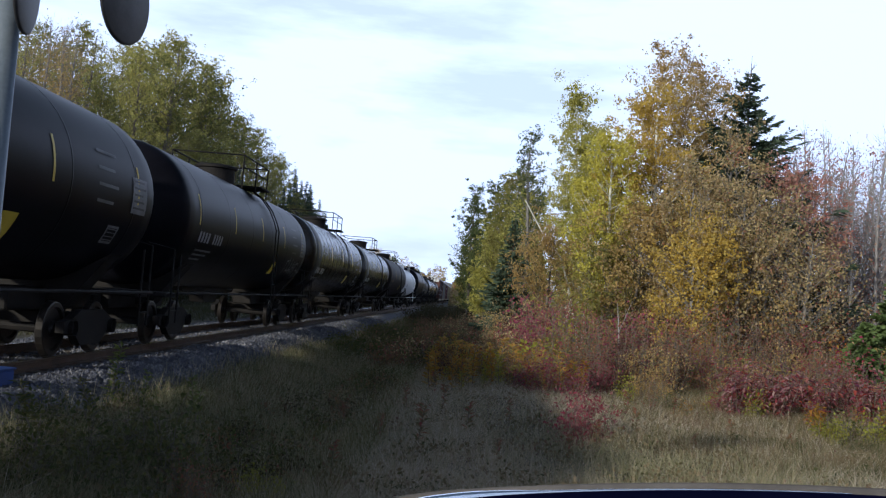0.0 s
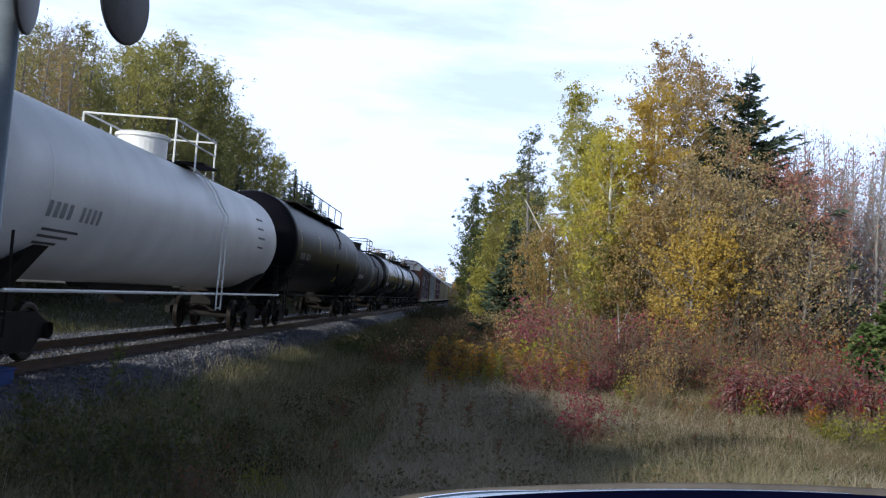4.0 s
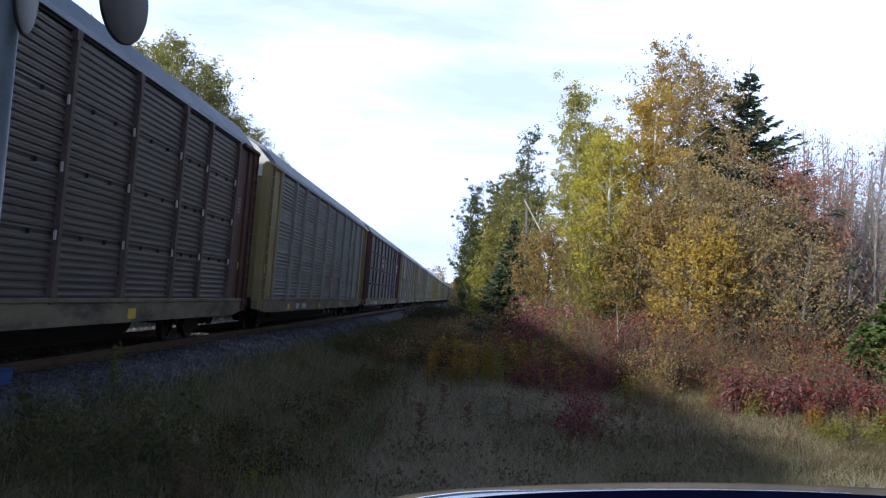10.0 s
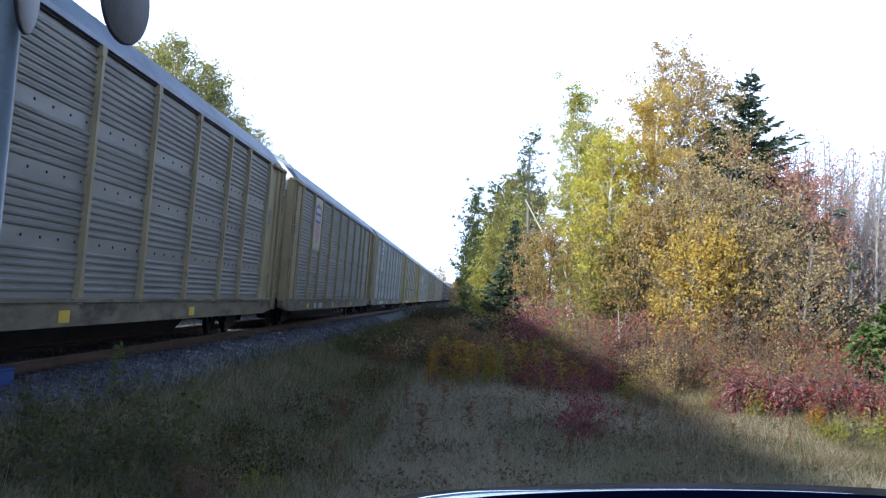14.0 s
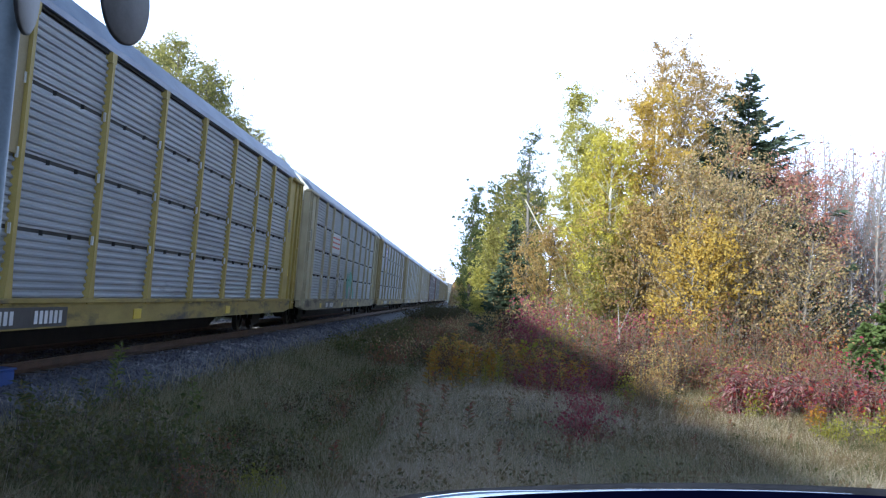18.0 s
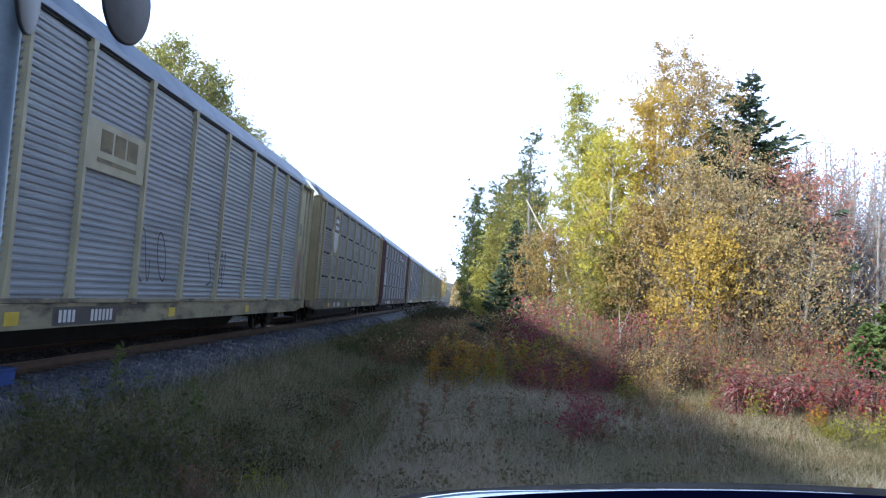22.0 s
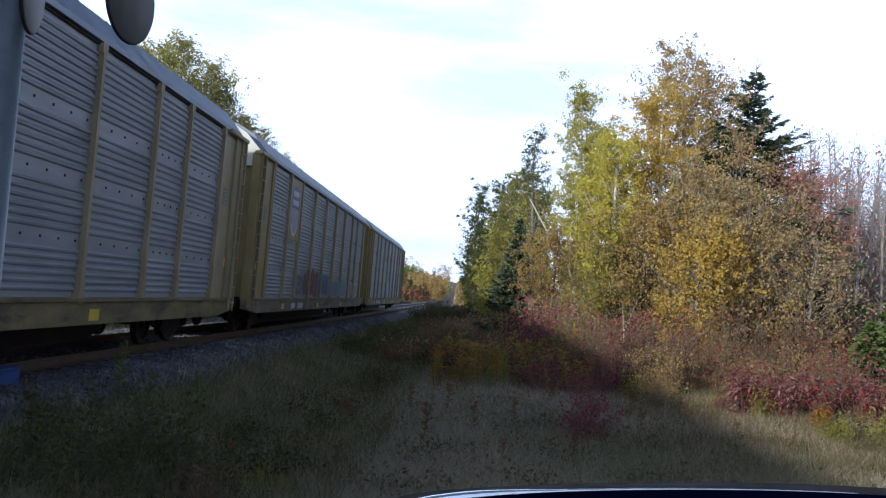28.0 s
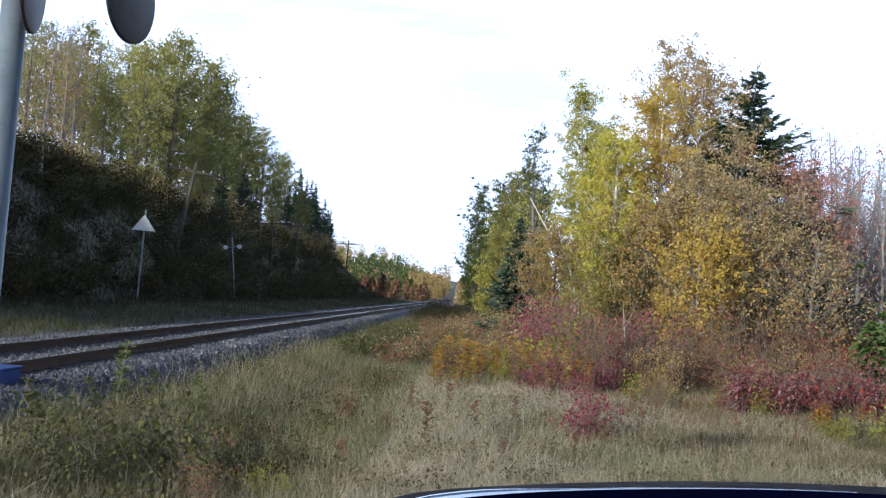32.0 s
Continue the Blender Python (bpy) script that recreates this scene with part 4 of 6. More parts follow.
            ribbon(g, np.stack([yb + w - 0.6 + 0.25 * np.sin(t), 3.45 + 0.26 * np.cos(t)], -1), 0.12, 1.576)
            for r in range(2):
                ribbon(g, [(yb + 0.4, 3.3 - 0.12 * r), (yb + 1.2, 3.3 - 0.12 * r), (yb + w - 0.75, 3.3 - 0.12 * r)], 0.06, 1.576)
            part("emblem", g, "white_spray", b)
            letters(b, yb + 0.4, 3.5, [0.1] * 7, 0.17, 1.574, 0.04, "white_spray")
    elif emblem == "maroon_words":
        b = part("sign_board", bevelled("sign_board", 1.55, 1.572, 16.4, 21.3, 3.95, 4.78, 0.006), "maroon_end", car, "maroon sign board with white lettering bars")
        for y, z, run, high, waves in ((16.75, 4.5, 2.1, 0.11, 7.5), (19.05, 4.22, 1.9, 0.15, 6.5)):
            g = Geo()
            t = np.linspace(0, 1, 70)
            ribbon(g, np.stack([y + run * t + 0.06 * np.sin(6.28 * waves * t), z + high * np.cos(6.28 * waves * t) * (0.7 + 0.3 * np.cos(5 * t))], -1), 0.055, 1.5745)
            part("script_stroke", g, "white_spray", b)
        g = Geo()
        ribbon(g, [(16.75, 4.3), (17.9, 4.28), (19.1, 4.26)], 0.07, 1.5755)
        part("script_stroke", g, "white_spray", b)
        part("replaced_panel", bevelled("replaced_panel", 1.53, 1.562, 2.8, 5.2, 1.98, 2.86, 0.006), "panel_white", car, "new bright panel")
    plate = part("number_plate", bevelled("number_plate", 1.57, 1.582, 7.05, 9.55, 0.62, 0.9, 0.004), "black_paint", car, "black plate on the sill")
    letters(plate, 7.25, 0.67, [0.1] * 4, 0.18, 1.584, 0.06, "white_spray")
    letters(plate, 8.45, 0.67, [0.1] * 6, 0.18, 1.584, 0.06, "white_spray")
    for y in (5.6, 12.4, 19.0):
        part("reflector", bevelled("reflector", 1.575, 1.59, y, y + 0.4, 0.66, 0.84, 0.004), "yellow_mark", car, "yellow reflector strip")
    for row in tags:
        if isinstance(row[5], tuple):
            mural(car, *row[:5], *row[5])
        else:
            graffiti(car, *row)
    return car


AUTORACKS = [
    # label, end, panel, post, sill, upper end, emblem, four tiers of panels, graffiti rows
    ("dark grey autorack car with rust-red ends and peeling white paint", "rust", "panel_brown", "rust_post", "tan_end", "peeling", "blocks", True, []),
    ("grey autorack car with dull yellow ends and sill", "yellow_end", "panel_grey", "panel_warm", "tan_end", "white_paint", "", False, [(4, 14.5, 17.8, 1.1, 1.9, ["red_spray", "pale_spray"], 0.05)]),
    ("grey autorack car with maroon ends, posts and emblem boards", "maroon_end", "panel_grey", "maroon_end", "yellow_end", "white_paint", "wheel_logo", True, [(7, 21.0, 23.4, 1.1, 2.5, ["blue_spray"], 0.12)]),
    ("warm grey autorack car with tan ends and a shield board", "tan_end", "panel_warm", "tan_end", "tan_end", "white_paint", "shield", 3, []),
    ("warm grey autorack car with tan ends and pale graffiti", "tan_end", "panel_warm", "tan_end", "tan_end", "white_paint", "shield", 3, [(9, 15.0, 22.0, 1.1, 2.1, ["pale_spray"], 0.04)]),
    ("light grey autorack car with cream ends and a violet shield", "cream_end", "panel_light", "cream_end", "tan_end", "white_paint", "shield", 3, [(10, 2.4, 5.2, 1.05, 2.5, ["pale_spray", "white_spray"], 0.04)]),
    ("pale grey autorack car with bright yellow ends, posts and sill", "bright_end", "panel_white", "bright_end", "bright_end", "white_paint", "yellow_shield", True, []),
    ("pale grey autorack car with cream ends and green graffiti", "cream_end", "panel_white", "cream_end", "cream_end", "white_paint", "striped", True, [(12, 9.2, 12.0, 1.1, 2.2, ["white_spray", "black_spray"], 0.07), (13, 13.8, 17.0, 1.1, 2.2, ["green_spray", "pale_green"], 0.14)]),
    ("pale grey autorack car with yellow ends and a shield on yellow", "yellow_end", "panel_white", "tan_end", "yellow_end", "white_paint", "yellow_shield", True, []),
    ("pale grey autorack car with cream ends and violet graffiti", "cream_end", "panel_white", "cream_end", "cream_end", "white_paint", "cream_block", 2, [(15, 2.4, 4.6, 1.1, 2.3, ["violet_spray"], 0.07), (26, 10.3, 12.2, 1.3, 2.3, ["black_spray"], 0.03), (27, 14.9, 16.6, 1.3, 2.1, ["black_spray"], 0.03), (17, 25.8, 27.4, 1.1, 2.6, ["red_spray", "pale_spray"], 0.05)]),
    ("brown-grey autorack car with cream ends, white posts and graffiti", "tan_end", "panel_dark", "cream_end", "tan_end", "white_paint", "worn_shield", True, [(18, 3.0, 6.4, 1.1, 1.9, ["pale_spray"], 0.03), (19, 18.9, 22.3, 1.05, 2.3, ["pale_spray", "panel_dark"], 0.1), (29, 22.4, 25.7, 1.05, 2.15, ["pale_spray", "panel_dark"], 0.1)]),
    ("dark brown-grey autorack car with maroon ends and lettered board", "maroon_end", "panel_dark", "panel_dark", "maroon_end", "maroon_end", "maroon_words", True, [(20, 1.0, 1.6, 1.1, 2.4, ["pale_spray"], 0.03)]),
    ("grey autorack car with yellow ends and a shield board", "yellow_end", "panel_dark", "panel_warm", "yellow_end", "white_paint", "shield", True, []),
    ("light grey autorack car with tan ends", "tan_end", "panel_light", "tan_end", "yellow_end", "white_paint", "", 3, []),
    ("grey autorack car with yellow ends, maroon and blue graffiti", "yellow_end", "panel_light", "tan_end", "tan_end", "white_paint", "yellow_shield", 3, [(22, 7.5, 9.0, 1.05, 1.9, ("shield_grey", "teal_spray", "pale_blue")), (23, 9.2, 12.4, 0.98, 2.2, ("pale_spray", "maroon_spray", "pale_spray")), (28, 12.6, 15.1, 1.02, 2.05, ("pale_blue", "navy_spray", "pale_blue")), (24, 15.2, 18.0, 1.02, 1.8, ("shield_grey", "dull_blue", "pale_spray")), (29, 18.1, 21.0, 1.02, 1.95, ("pale_blue", "sky_spray", "pale_spray")), (30, 21.2, 24.4, 1.02, 1.75, ("shield_grey", "dusty_pink", "pale_spray"))]),
    ("light grey autorack car with yellow ends, last of the train", "yellow_end", "panel_light", "tan_end", "yellow_end", "white_paint", "", 3, [(25, 13.2, 16.9, 1.0, 2.0, ["cyan_spray", "pale_spray", "cyan_spray"], 0.15)]),
]


def tank_car(spec, y0):
    label, length, r, material, style = spec
    zc = 1.2 + r
    car = thing("tank_car", label, "rail car", "freight train", at=(0, y0, 0))
    a, b = 0.6, length - 0.6
    head = 0.7
    prof = [(a - 0.02, 0.01)]
    for k in range(1, 9):
        u = k / 8 * math.pi / 2
        prof.append((a + head * (1 - math.cos(u)), r * math.sin(u)))
    prof += [(y, r) for y in np.linspace(a + head + 0.4, b - head - 0.4, 12)]
    for k in range(8, 0, -1):
        u = k / 8 * math.pi / 2
        prof.append((b - head * (1 - math.cos(u)), r * math.sin(u)))
    prof.append((b + 0.02, 0.01))
    g = revolve(prof, 48)
    g.v = [v + np.array([0, 0, zc], np.float32) for v in g.v]
    shell = part("tank_shell", g.mesh("tank_shell", True), material, car)

    def band(name, y, w, mat, out=0.006):
        bg = revolve([(y, r + out * 0.3), (y + 0.005, r + out), (y + w - 0.005, r + out), (y + w, r + out * 0.3)], 48)
        bg.v = [v + np.array([0, 0, zc], np.float32) for v in bg.v]
        part(name, bg.mesh(name, True), mat, car)

    for y in np.linspace(a + 1.6, b - 1.6, 12 if "band" in style else 6):
        band("weld_seam", y, 0.05, material, 0.006 if "band" in style else 0.003)
    if "band" in style:
        band("paint_band", a + head + 0.1, 1.3, "black_band")
    if "mid" in style:
        band("middle_band", length / 2 - 0.9, 2.3, "grey_band")
    top = zc + r
    mid = length / 2
    # dome and platform
    dg = revolve([(0, 0.01), (0, 0.5), (0.04, 0.54), (0.42, 0.54), (0.44, 0.6), (0.5, 0.6), (0.54, 0.52), (0.6, 0.01)], 32)
    dg.v = [np.stack([v[:, 0], mid + v[:, 2], top - 0.12 + v[:, 1]], -1) for v in dg.v]
    dg.f = [f[:, ::-1] for f in dg.f]
    part("dome", dg.mesh("dome"), "steel_dark" if material != "white_tank" else "white_tank", car)
    part("platform", bevelled("platform", -1.15, 1.15, mid + 0.9, mid + 2.1, top - 0.06, top, 0.01), "steel_dark", car)
    span = (mid - 6.5, mid + 6.5) if "rails" in style else (mid - 0.9, mid + 2.3)
    rg = Geo()
    for sx in (-1.0, 1.0) if "rails" not in style else (0.9,):
        posts = np.linspace(span[0], span[1], 7 if "rails" in style else 3)
        for y in posts:
            rg.tube([(sx, y, top - 0.25), (sx, y, top + 0.66)], 0.022, 6)
        rg.tube([(sx, span[0], top + 0.66), (sx, span[1], top + 0.66)], 0.022, 6)
        if "rails" not in style:
            rg.tube([(sx, span[0], top + 0.34), (sx, span[1], top + 0.34)], 0.018, 6)
    if "rails" not in style:
        for y in (span[0], span[1]):
            rg.tube([(-1, y, top + 0.66), (1, y, top + 0.66)], 0.022, 6)
    part("railing", rg, "steel_dark" if material != "white_tank" else "white_tank", car)
    if "rails" in style:
        part("walkway", bevelled("walkway", 0.3, 1.05, span[0] - 0.4, span[1] + 0.4, top - 0.12, top - 0.06, 0.01), "steel_dark", car)
    part("brake_gear", extrude([(mid - 3.0, 1.26), (mid - 2.8, 1.1), (mid - 0.9, 1.05), (mid - 0.7, 0.8), (mid + 0.5, 0.8), (mid + 0.7, 1.05), (mid + 2.4, 1.1), (mid + 2.6, 1.26)], "x", -0.2, 0.2), "steel_dark", car)
    lg = Geo()
    for dy in (0.0, 0.42):
        pts = [(1.62, mid + 1.3 + dy, 0.75), (1.62, mid + 1.3 + dy, zc + 0.3)]
        pts += [(math.cos(q) * (r + 0.1), mid + 1.3 + dy, zc + math.sin(q) * (r + 0.1)) for q in np.linspace(0.35, 1.3, 5)]
        lg.tube(pts, 0.02, 6)
    for k in range(8):
        z = 0.8 + k * 0.32
        lg.tube([(1.62, mid + 1.3, z), (1.62, mid + 1.72, z)], 0.014, 6)
    part("ladder", lg, "steel_dark" if material != "white_tank" else "white_tank", car)
    hg = Geo()
    for sx in (-1.55, 1.55):
        hg.tube([(sx, 0.8, 1.12), (sx, length - 0.8, 1.12)], 0.03, 6)
    part("handrail", hg, "steel_dark" if material != "white_tank" else "white_tank", car)
    for y, s in ((0.5, 1), (length - 0.5, -1)):
        y1 = y + 3.4 * s
        part("stub_sill", bevelled("stub_sill", -0.3, 0.3, min(y, y1), max(y, y1), 0.72, 1.1, 0.03), "steel_dark", car)
        sad = [(-1.35, 1.75), (-0.6, 0.8), (0.6, 0.8), (1.35, 1.75), (0.9, 1.5), (0, 1.25), (-0.9, 1.5)]
        part("saddle", extrude(sad, "y", y + 1.75 * s - 0.25, y + 1.75 * s + 0.25), "steel_dark", car)
        part("end_platform", bevelled("end_platform", -1.4, 1.4, min(y, y + 0.7 * s), max(y, y + 0.7 * s), 1.02, 1.12, 0.02), "steel_dark", car)
        part("end_ladder", Geo().tube([(1.45, y + 0.2 * s, 0.5), (1.45, y + 0.2 * s, 2.0), (0.9, y + 0.2 * s, 2.1)], 0.02, 6).tube([(1.45, y + 0.65 * s, 0.5), (1.45, y + 0.65 * s, 1.9)], 0.02, 6)
             .tube([(1.45, y + 0.2 * s, 0.75), (1.45, y + 0.65 * s, 0.75)], 0.016, 6).tube([(1.45, y + 0.2 * s, 1.1), (1.45, y + 0.65 * s, 1.1)], 0.016, 6), "steel_dark", car)
        part("coupler", SHARED["coupler"], "steel_dark", car, at=(0, 0.05 if s > 0 else length - 0.75, 0))
        truck(car, y + 1.9 * s)

    def side(y, z, w, h, mat, name, label=""):
        """A mark painted on the shell's curve."""
        zz = np.linspace(z, z + h, 6)
        xx = np.sqrt(np.maximum(0.01, (r + 0.009) ** 2 - (zz - zc) ** 2))
        v = [(x, yy, q) for yy in (y, y + w) for x, q in zip(xx, zz)]
        part(name, Geo().add(v, [(k, 6 + k, 7 + k, k + 1) for k in range(5)]), mat, car, label)

    if material != "white_tank":
        for y in np.linspace(2.0, length - 2.1, 5):
            side(y, zc - 0.12, 0.07, 0.66, "yellow_mark", "yellow_mark", "upright yellow safety stripe")
        side(mid + 2.4, 1.75, 0.45, 0.38, "yellow_mark", "placard", "yellow placard")
    ink = "dull_yellow" if material == "brown_tank" and "mid" not in style else "white_paint" if "mid" in style else "white_paint" if "band" in style or "shield" in style else "pale_spray"
    low = zc - 0.72 if "band" in style else zc - 0.48
    for k in range(4):
        side(2.2 + 0.24 * k, low, 0.14, 0.23, ink, "lettering_bar")
        side(3.4 + 0.22 * k, low, 0.12, 0.23, ink, "lettering_bar")
    for k in range(3):
        side(2.3, low - 0.2 - 0.1 * k, 1.3 - 0.25 * k, 0.04, "grey_band", "lettering_line")
    for k in range(4):
        side(length - 3.9, zc + 0.55 - 0.26 * k, 0.85 - 0.15 * (k % 2), 0.05, "grey_band", "lettering_line")
    if material != "white_tank":
        side(length - 2.35, zc - 0.28, 0.72, 0.62, "stencil_grey", "stencil_panel", "faded grey panel of small print")
        for k in range(5):
            side(length - 2.28, zc - 0.2 + 0.115 * k, 0.58 - 0.07 * (k % 3), 0.035, "black_band", "lettering_line")
        side(length - 3.1, zc - 0.85, 0.5, 0.3, "stencil_grey", "stencil_panel", "faded grey panel of small print")
        side(length - 3.05, zc - 0.81, 0.4, 0.22, material, "stencil_panel")
    if "shield" in style:
        for k, (grow, mat) in enumerate(((1.0, "white_paint"), (0.9, "shield_grey"), (0.55, "panel_dark"), (0.3, "white_paint"))):
            zz = np.linspace(-0.72, 0.62, 15) * grow + 0.42
            u = np.linspace(0, 1, 15)
            half = 0.62 * grow * np.minimum(1.0, np.sin(np.minimum(u * 1.35, 1) * math.pi / 2) ** 0.8 + 0.02)
            xx = np.sqrt((r + 0.008 + 0.004 * k) ** 2 - zz ** 2)
            v = [(x, length - 4.6 + q * h, zc + c) for q in (-1, 1) for x, c, h in zip(xx, zz, half)]
            part("emblem", Geo().add(v, [(i, 15 + i, 16 + i, i + 1) for i in range(14)]), mat, car, "pale shield emblem")
    if "tag" in style:
        rng = np.random.default_rng(int(length * 10))
        for k in range(7):
            y = length - 4.2 + 0.42 * k
            side(y, 1.75 + rng.uniform(0, 0.2), 0.05, 0.5, "pale_spray", "graffiti")
            side(y, 1.75 + rng.uniform(0, 0.5), 0.3, 0.06, "pale_spray", "graffiti")
    return car


# distance of each tank car's front coupler ahead of the first autorack, and its make
TANKS = [
    (220.8, ("black tank car with yellow safety stripes", 17.8, 1.53, "black_tank", "")),
    (203.0, ("black tank car with white lettering bars", 18.1, 1.56, "black_tank", "")),
    (184.9, ("dark slate tank car with graffiti near its end", 17.2, 1.53, "black_tank", "tag")),
    (167.7, ("glossy dark grey tank car with black bands", 18.8, 1.53, "grey_tank", "band")),
    (148.9, ("glossy dark grey tank car with black bands", 18.7, 1.53, "grey_tank", "band")),
    (130.2, ("dull brown-black tank car with a low dome and railing", 20.2, 1.56, "brown_tank", "")),
    (110.0, ("white tank car with white railing", 19.7, 1.45, "white_tank", "")),
    (90.3, ("long black tank car with a railed walkway on top", 20.8, 1.66, "black_tank", "rails")),
    (69.5, ("dusty brown-grey tank car with a pale middle band", 18.3, 1.4, "brown_tank", "mid")),
    (51.2, ("glossy dark grey tank car with black bands", 19.0, 1.5, "grey_tank", "band tag")),
    (32.2, ("glossy dark grey tank car with black bands", 16.8, 1.5, "grey_tank", "band")),
    (15.4, ("black tank car with a pale shield emblem", 15.4, 1.56, "black_tank", "shield")),
]
START = 203.8          # the first autorack's front coupler as the clip begins
TRAIN = []


def build_train():
    shared_meshes()
    for ahead, spec in TANKS:
        TRAIN.append((tank_car(spec, START - ahead), START - ahead))
    for k, spec in enumerate(AUTORACKS):
        TRAIN.append((autorack(spec, START + CAR * k), START + CAR * k))

# ---- plants in place ----


def build_right_wood():
    g = "trees at the field's edge"
    # name, seed, height, radius, crown from, leaves, leaf, palette, bark, label, x, y, fullness of the top, form
    T = [
        ("birch_tree", 1, 12.7, 2.3, 0.38, 18000, 0.055, "brown_gold", "birch_bark", "tall birch with thin golden-brown autumn crown", 15.4, 39.2, 0.85, "round"),
        ("birch_tree", 2, 10.6, 2.1, 0.1, 22000, 0.053, "gold", "birch_bark", "golden-leaved birch at the wood's edge", 14.2, 37.0, 1.0, "round"),
        ("birch_tree", 3, 13.2, 2.1, 0.45, 10500, 0.055, "brown_gold", "birch_bark", "golden-brown birch with thinning leaves", 17.4, 43, 0.9, "round"),
        ("aspen_tree", 4, 12.5, 2.2, 0.14, 30000, 0.053, "aspen", "birch_bark", "slender yellow-green aspen with a ragged top", 12.2, 46.5, 0.75, "cone"),
        ("aspen_tree", 5, 11.6, 1.5, 0.2, 6000, 0.06, "dark_green", "grey_bark", "slender dark green aspen with a thin ragged crown", 10.4, 52.5, 0.8, "cone"),
        ("aspen_tree", 6, 10.9, 1.9, 0.12, 24000, 0.053, "aspen", "birch_bark", "yellow-green aspen with pale trunk", 13.0, 46.0, 0.7, "cone"),
        ("aspen_tree", 7, 8.5, 1.45, 0.16, 19000, 0.05, "yellow", "birch_bark", "bright yellow young aspen", 12.35, 35.4, 0.9, "round"),
        ("aspen_tree", 8, 10.4, 2.2, 0.06, 18000, 0.063, "olive", "grey_bark", "olive-green aspen turning yellow", 10.3, 62, 0.8, "cone"),
        ("aspen_tree", 9, 10.9, 2.3, 0.05, 18000, 0.068, "olive", "bark", "olive-green poplar beside the track", 9.9, 70, 0.8, "cone"),
        ("poplar_tree", 10, 12.9, 2.2, 0.05, 16000, 0.076, "dark_green", "bark", "dark green poplar beside the track", 7.5, 92, 0.8, "cone"),
        ("poplar_tree", 27, 12.3, 2.0, 0.05, 16000, 0.076, "dark_green", "bark", "dark green poplar beside the track", 9.1, 84, 0.8, "cone"),
        ("poplar_tree", 11, 11.5, 2.6, 0.04, 14000, 0.087, "olive", "bark", "olive poplar beside the distant track", 8.2, 130, 1.0, "cone"),
        ("alder_tree", 12, 7.4, 2.0, 0.08, 12000, 0.046, "tan", "grey_bark", "tan half-bare alder thicket tree", 14.9, 33.5, 1.0, "round"),
        ("alder_tree", 13, 9.0, 1.7, 0.1, 9000, 0.048, "tan", "grey_bark", "tan half-bare alder with reddish leaves", 16.5, 35.2, 0.9, "round"),
        ("alder_tree", 14, 6.6, 1.8, 0.08, 8500, 0.046, "tan", "grey_bark", "thin brownish alder with many bare twigs", 16.2, 32, 1.0, "round"),
        ("alder_tree", 15, 5.0, 1.5, 0.1, 9500, 0.05, "gold", "grey_bark", "low golden alder among the shrubs", 14.5, 31, 1.1, "round"),
        ("alder_tree", 16, 6.4, 1.8, 0.06, 4600, 0.048, "tan", "grey_bark", "thin brownish alder with many bare twigs", 17.4, 33, 0.9, "round"),
        ("alder_tree", 17, 5.0, 1.8, 0.06, 4400, 0.048, "tan", "grey_bark", "thin brownish alder with many bare twigs", 18.2, 31.5, 0.9, "round"),
        ("maple_tree", 18, 7.6, 2.2, 0.35, 8000, 0.05, "pink", "grey_bark", "small maple with faded pink-red leaves", 19.3, 36, 1.3, "round"),
        ("alder_tree", 19, 5.4, 1.8, 0.05, 11000, 0.046, "brown_gold", "bark", "rusty brown alder at the wood's edge", 10.8, 41, 1.0, "round"),
        ("alder_tree", 20, 4.6, 1.6, 0.05, 10500, 0.046, "olive", "bark", "olive alder bush-tree at the wood's edge", 12.3, 34.5, 1.0, "round"),
        ("alder_tree", 21, 5.8, 1.9, 0.05, 12000, 0.046, "brown_gold", "bark", "rusty brown alder at the wood's edge", 13.2, 33.8, 1.0, "round"),
        ("alder_tree", 28, 5.6, 1.6, 0.06, 9500, 0.048, "gold", "bark", "golden alder with loose leaves", 15.4, 34, 1.0, "round"),
        ("aspen_tree", 22, 8.8, 2.3, 0.05, 17000, 0.063, "aspen", "bark", "yellow-green aspen behind the edge trees", 10.7, 57, 1.0, "cone"),
        ("aspen_tree", 23, 9.5, 2.5, 0.05, 17000, 0.063, "olive", "bark", "olive aspen behind the edge trees", 14.6, 50, 1.0, "round"),
        ("aspen_tree", 24, 9.0, 2.6, 0.05, 15000, 0.063, "gold", "bark", "golden aspen behind the edge trees", 17.2, 46, 1.0, "round"),
        ("poplar_tree", 25, 7.4, 2.0, 0.02, 14000, 0.076, "aspen", "bark", "low yellow-green poplar beside the track", 9.0, 73, 1.0, "cone"),
        ("poplar_tree", 26, 7.0, 2.2, 0.02, 13000, 0.087, "aspen", "bark", "low yellow-green poplar beside the track", 7.9, 99, 1.0, "cone"),
    ]
    keep = []
    for name, seed, h, r, cf, n, ls, pal, bark, label, x, y, top, form in T:
        tree = put(deciduous(name, seed, h, r, cf, n, ls, pal, bark, label, g, top, form, clump=0.07 + 0.035 * r), x, y, seed * 47)
        if 8.5 < h < 13 and y < 63:
            keep.append(tree)
    put(conifer("spruce_tree", 31, 11.8, 5.4, "tall dark green spruce with upswept limbs", g, gaps=0.1, whorls=66, power=0.85, rise=0.12, thick=0.55, twigs=85), 17.85, 38.5, 20)
    put(conifer("spruce_tree", 32, 6.2, 1.7, "small dense dark green spruce", g, whorls=60), 9.5, 49, 0)
    put(conifer("fir_tree", 33, 3.9, 1.3, "young green fir beside the thicket", g, "fir_needles"), 20.8, 31, 0)
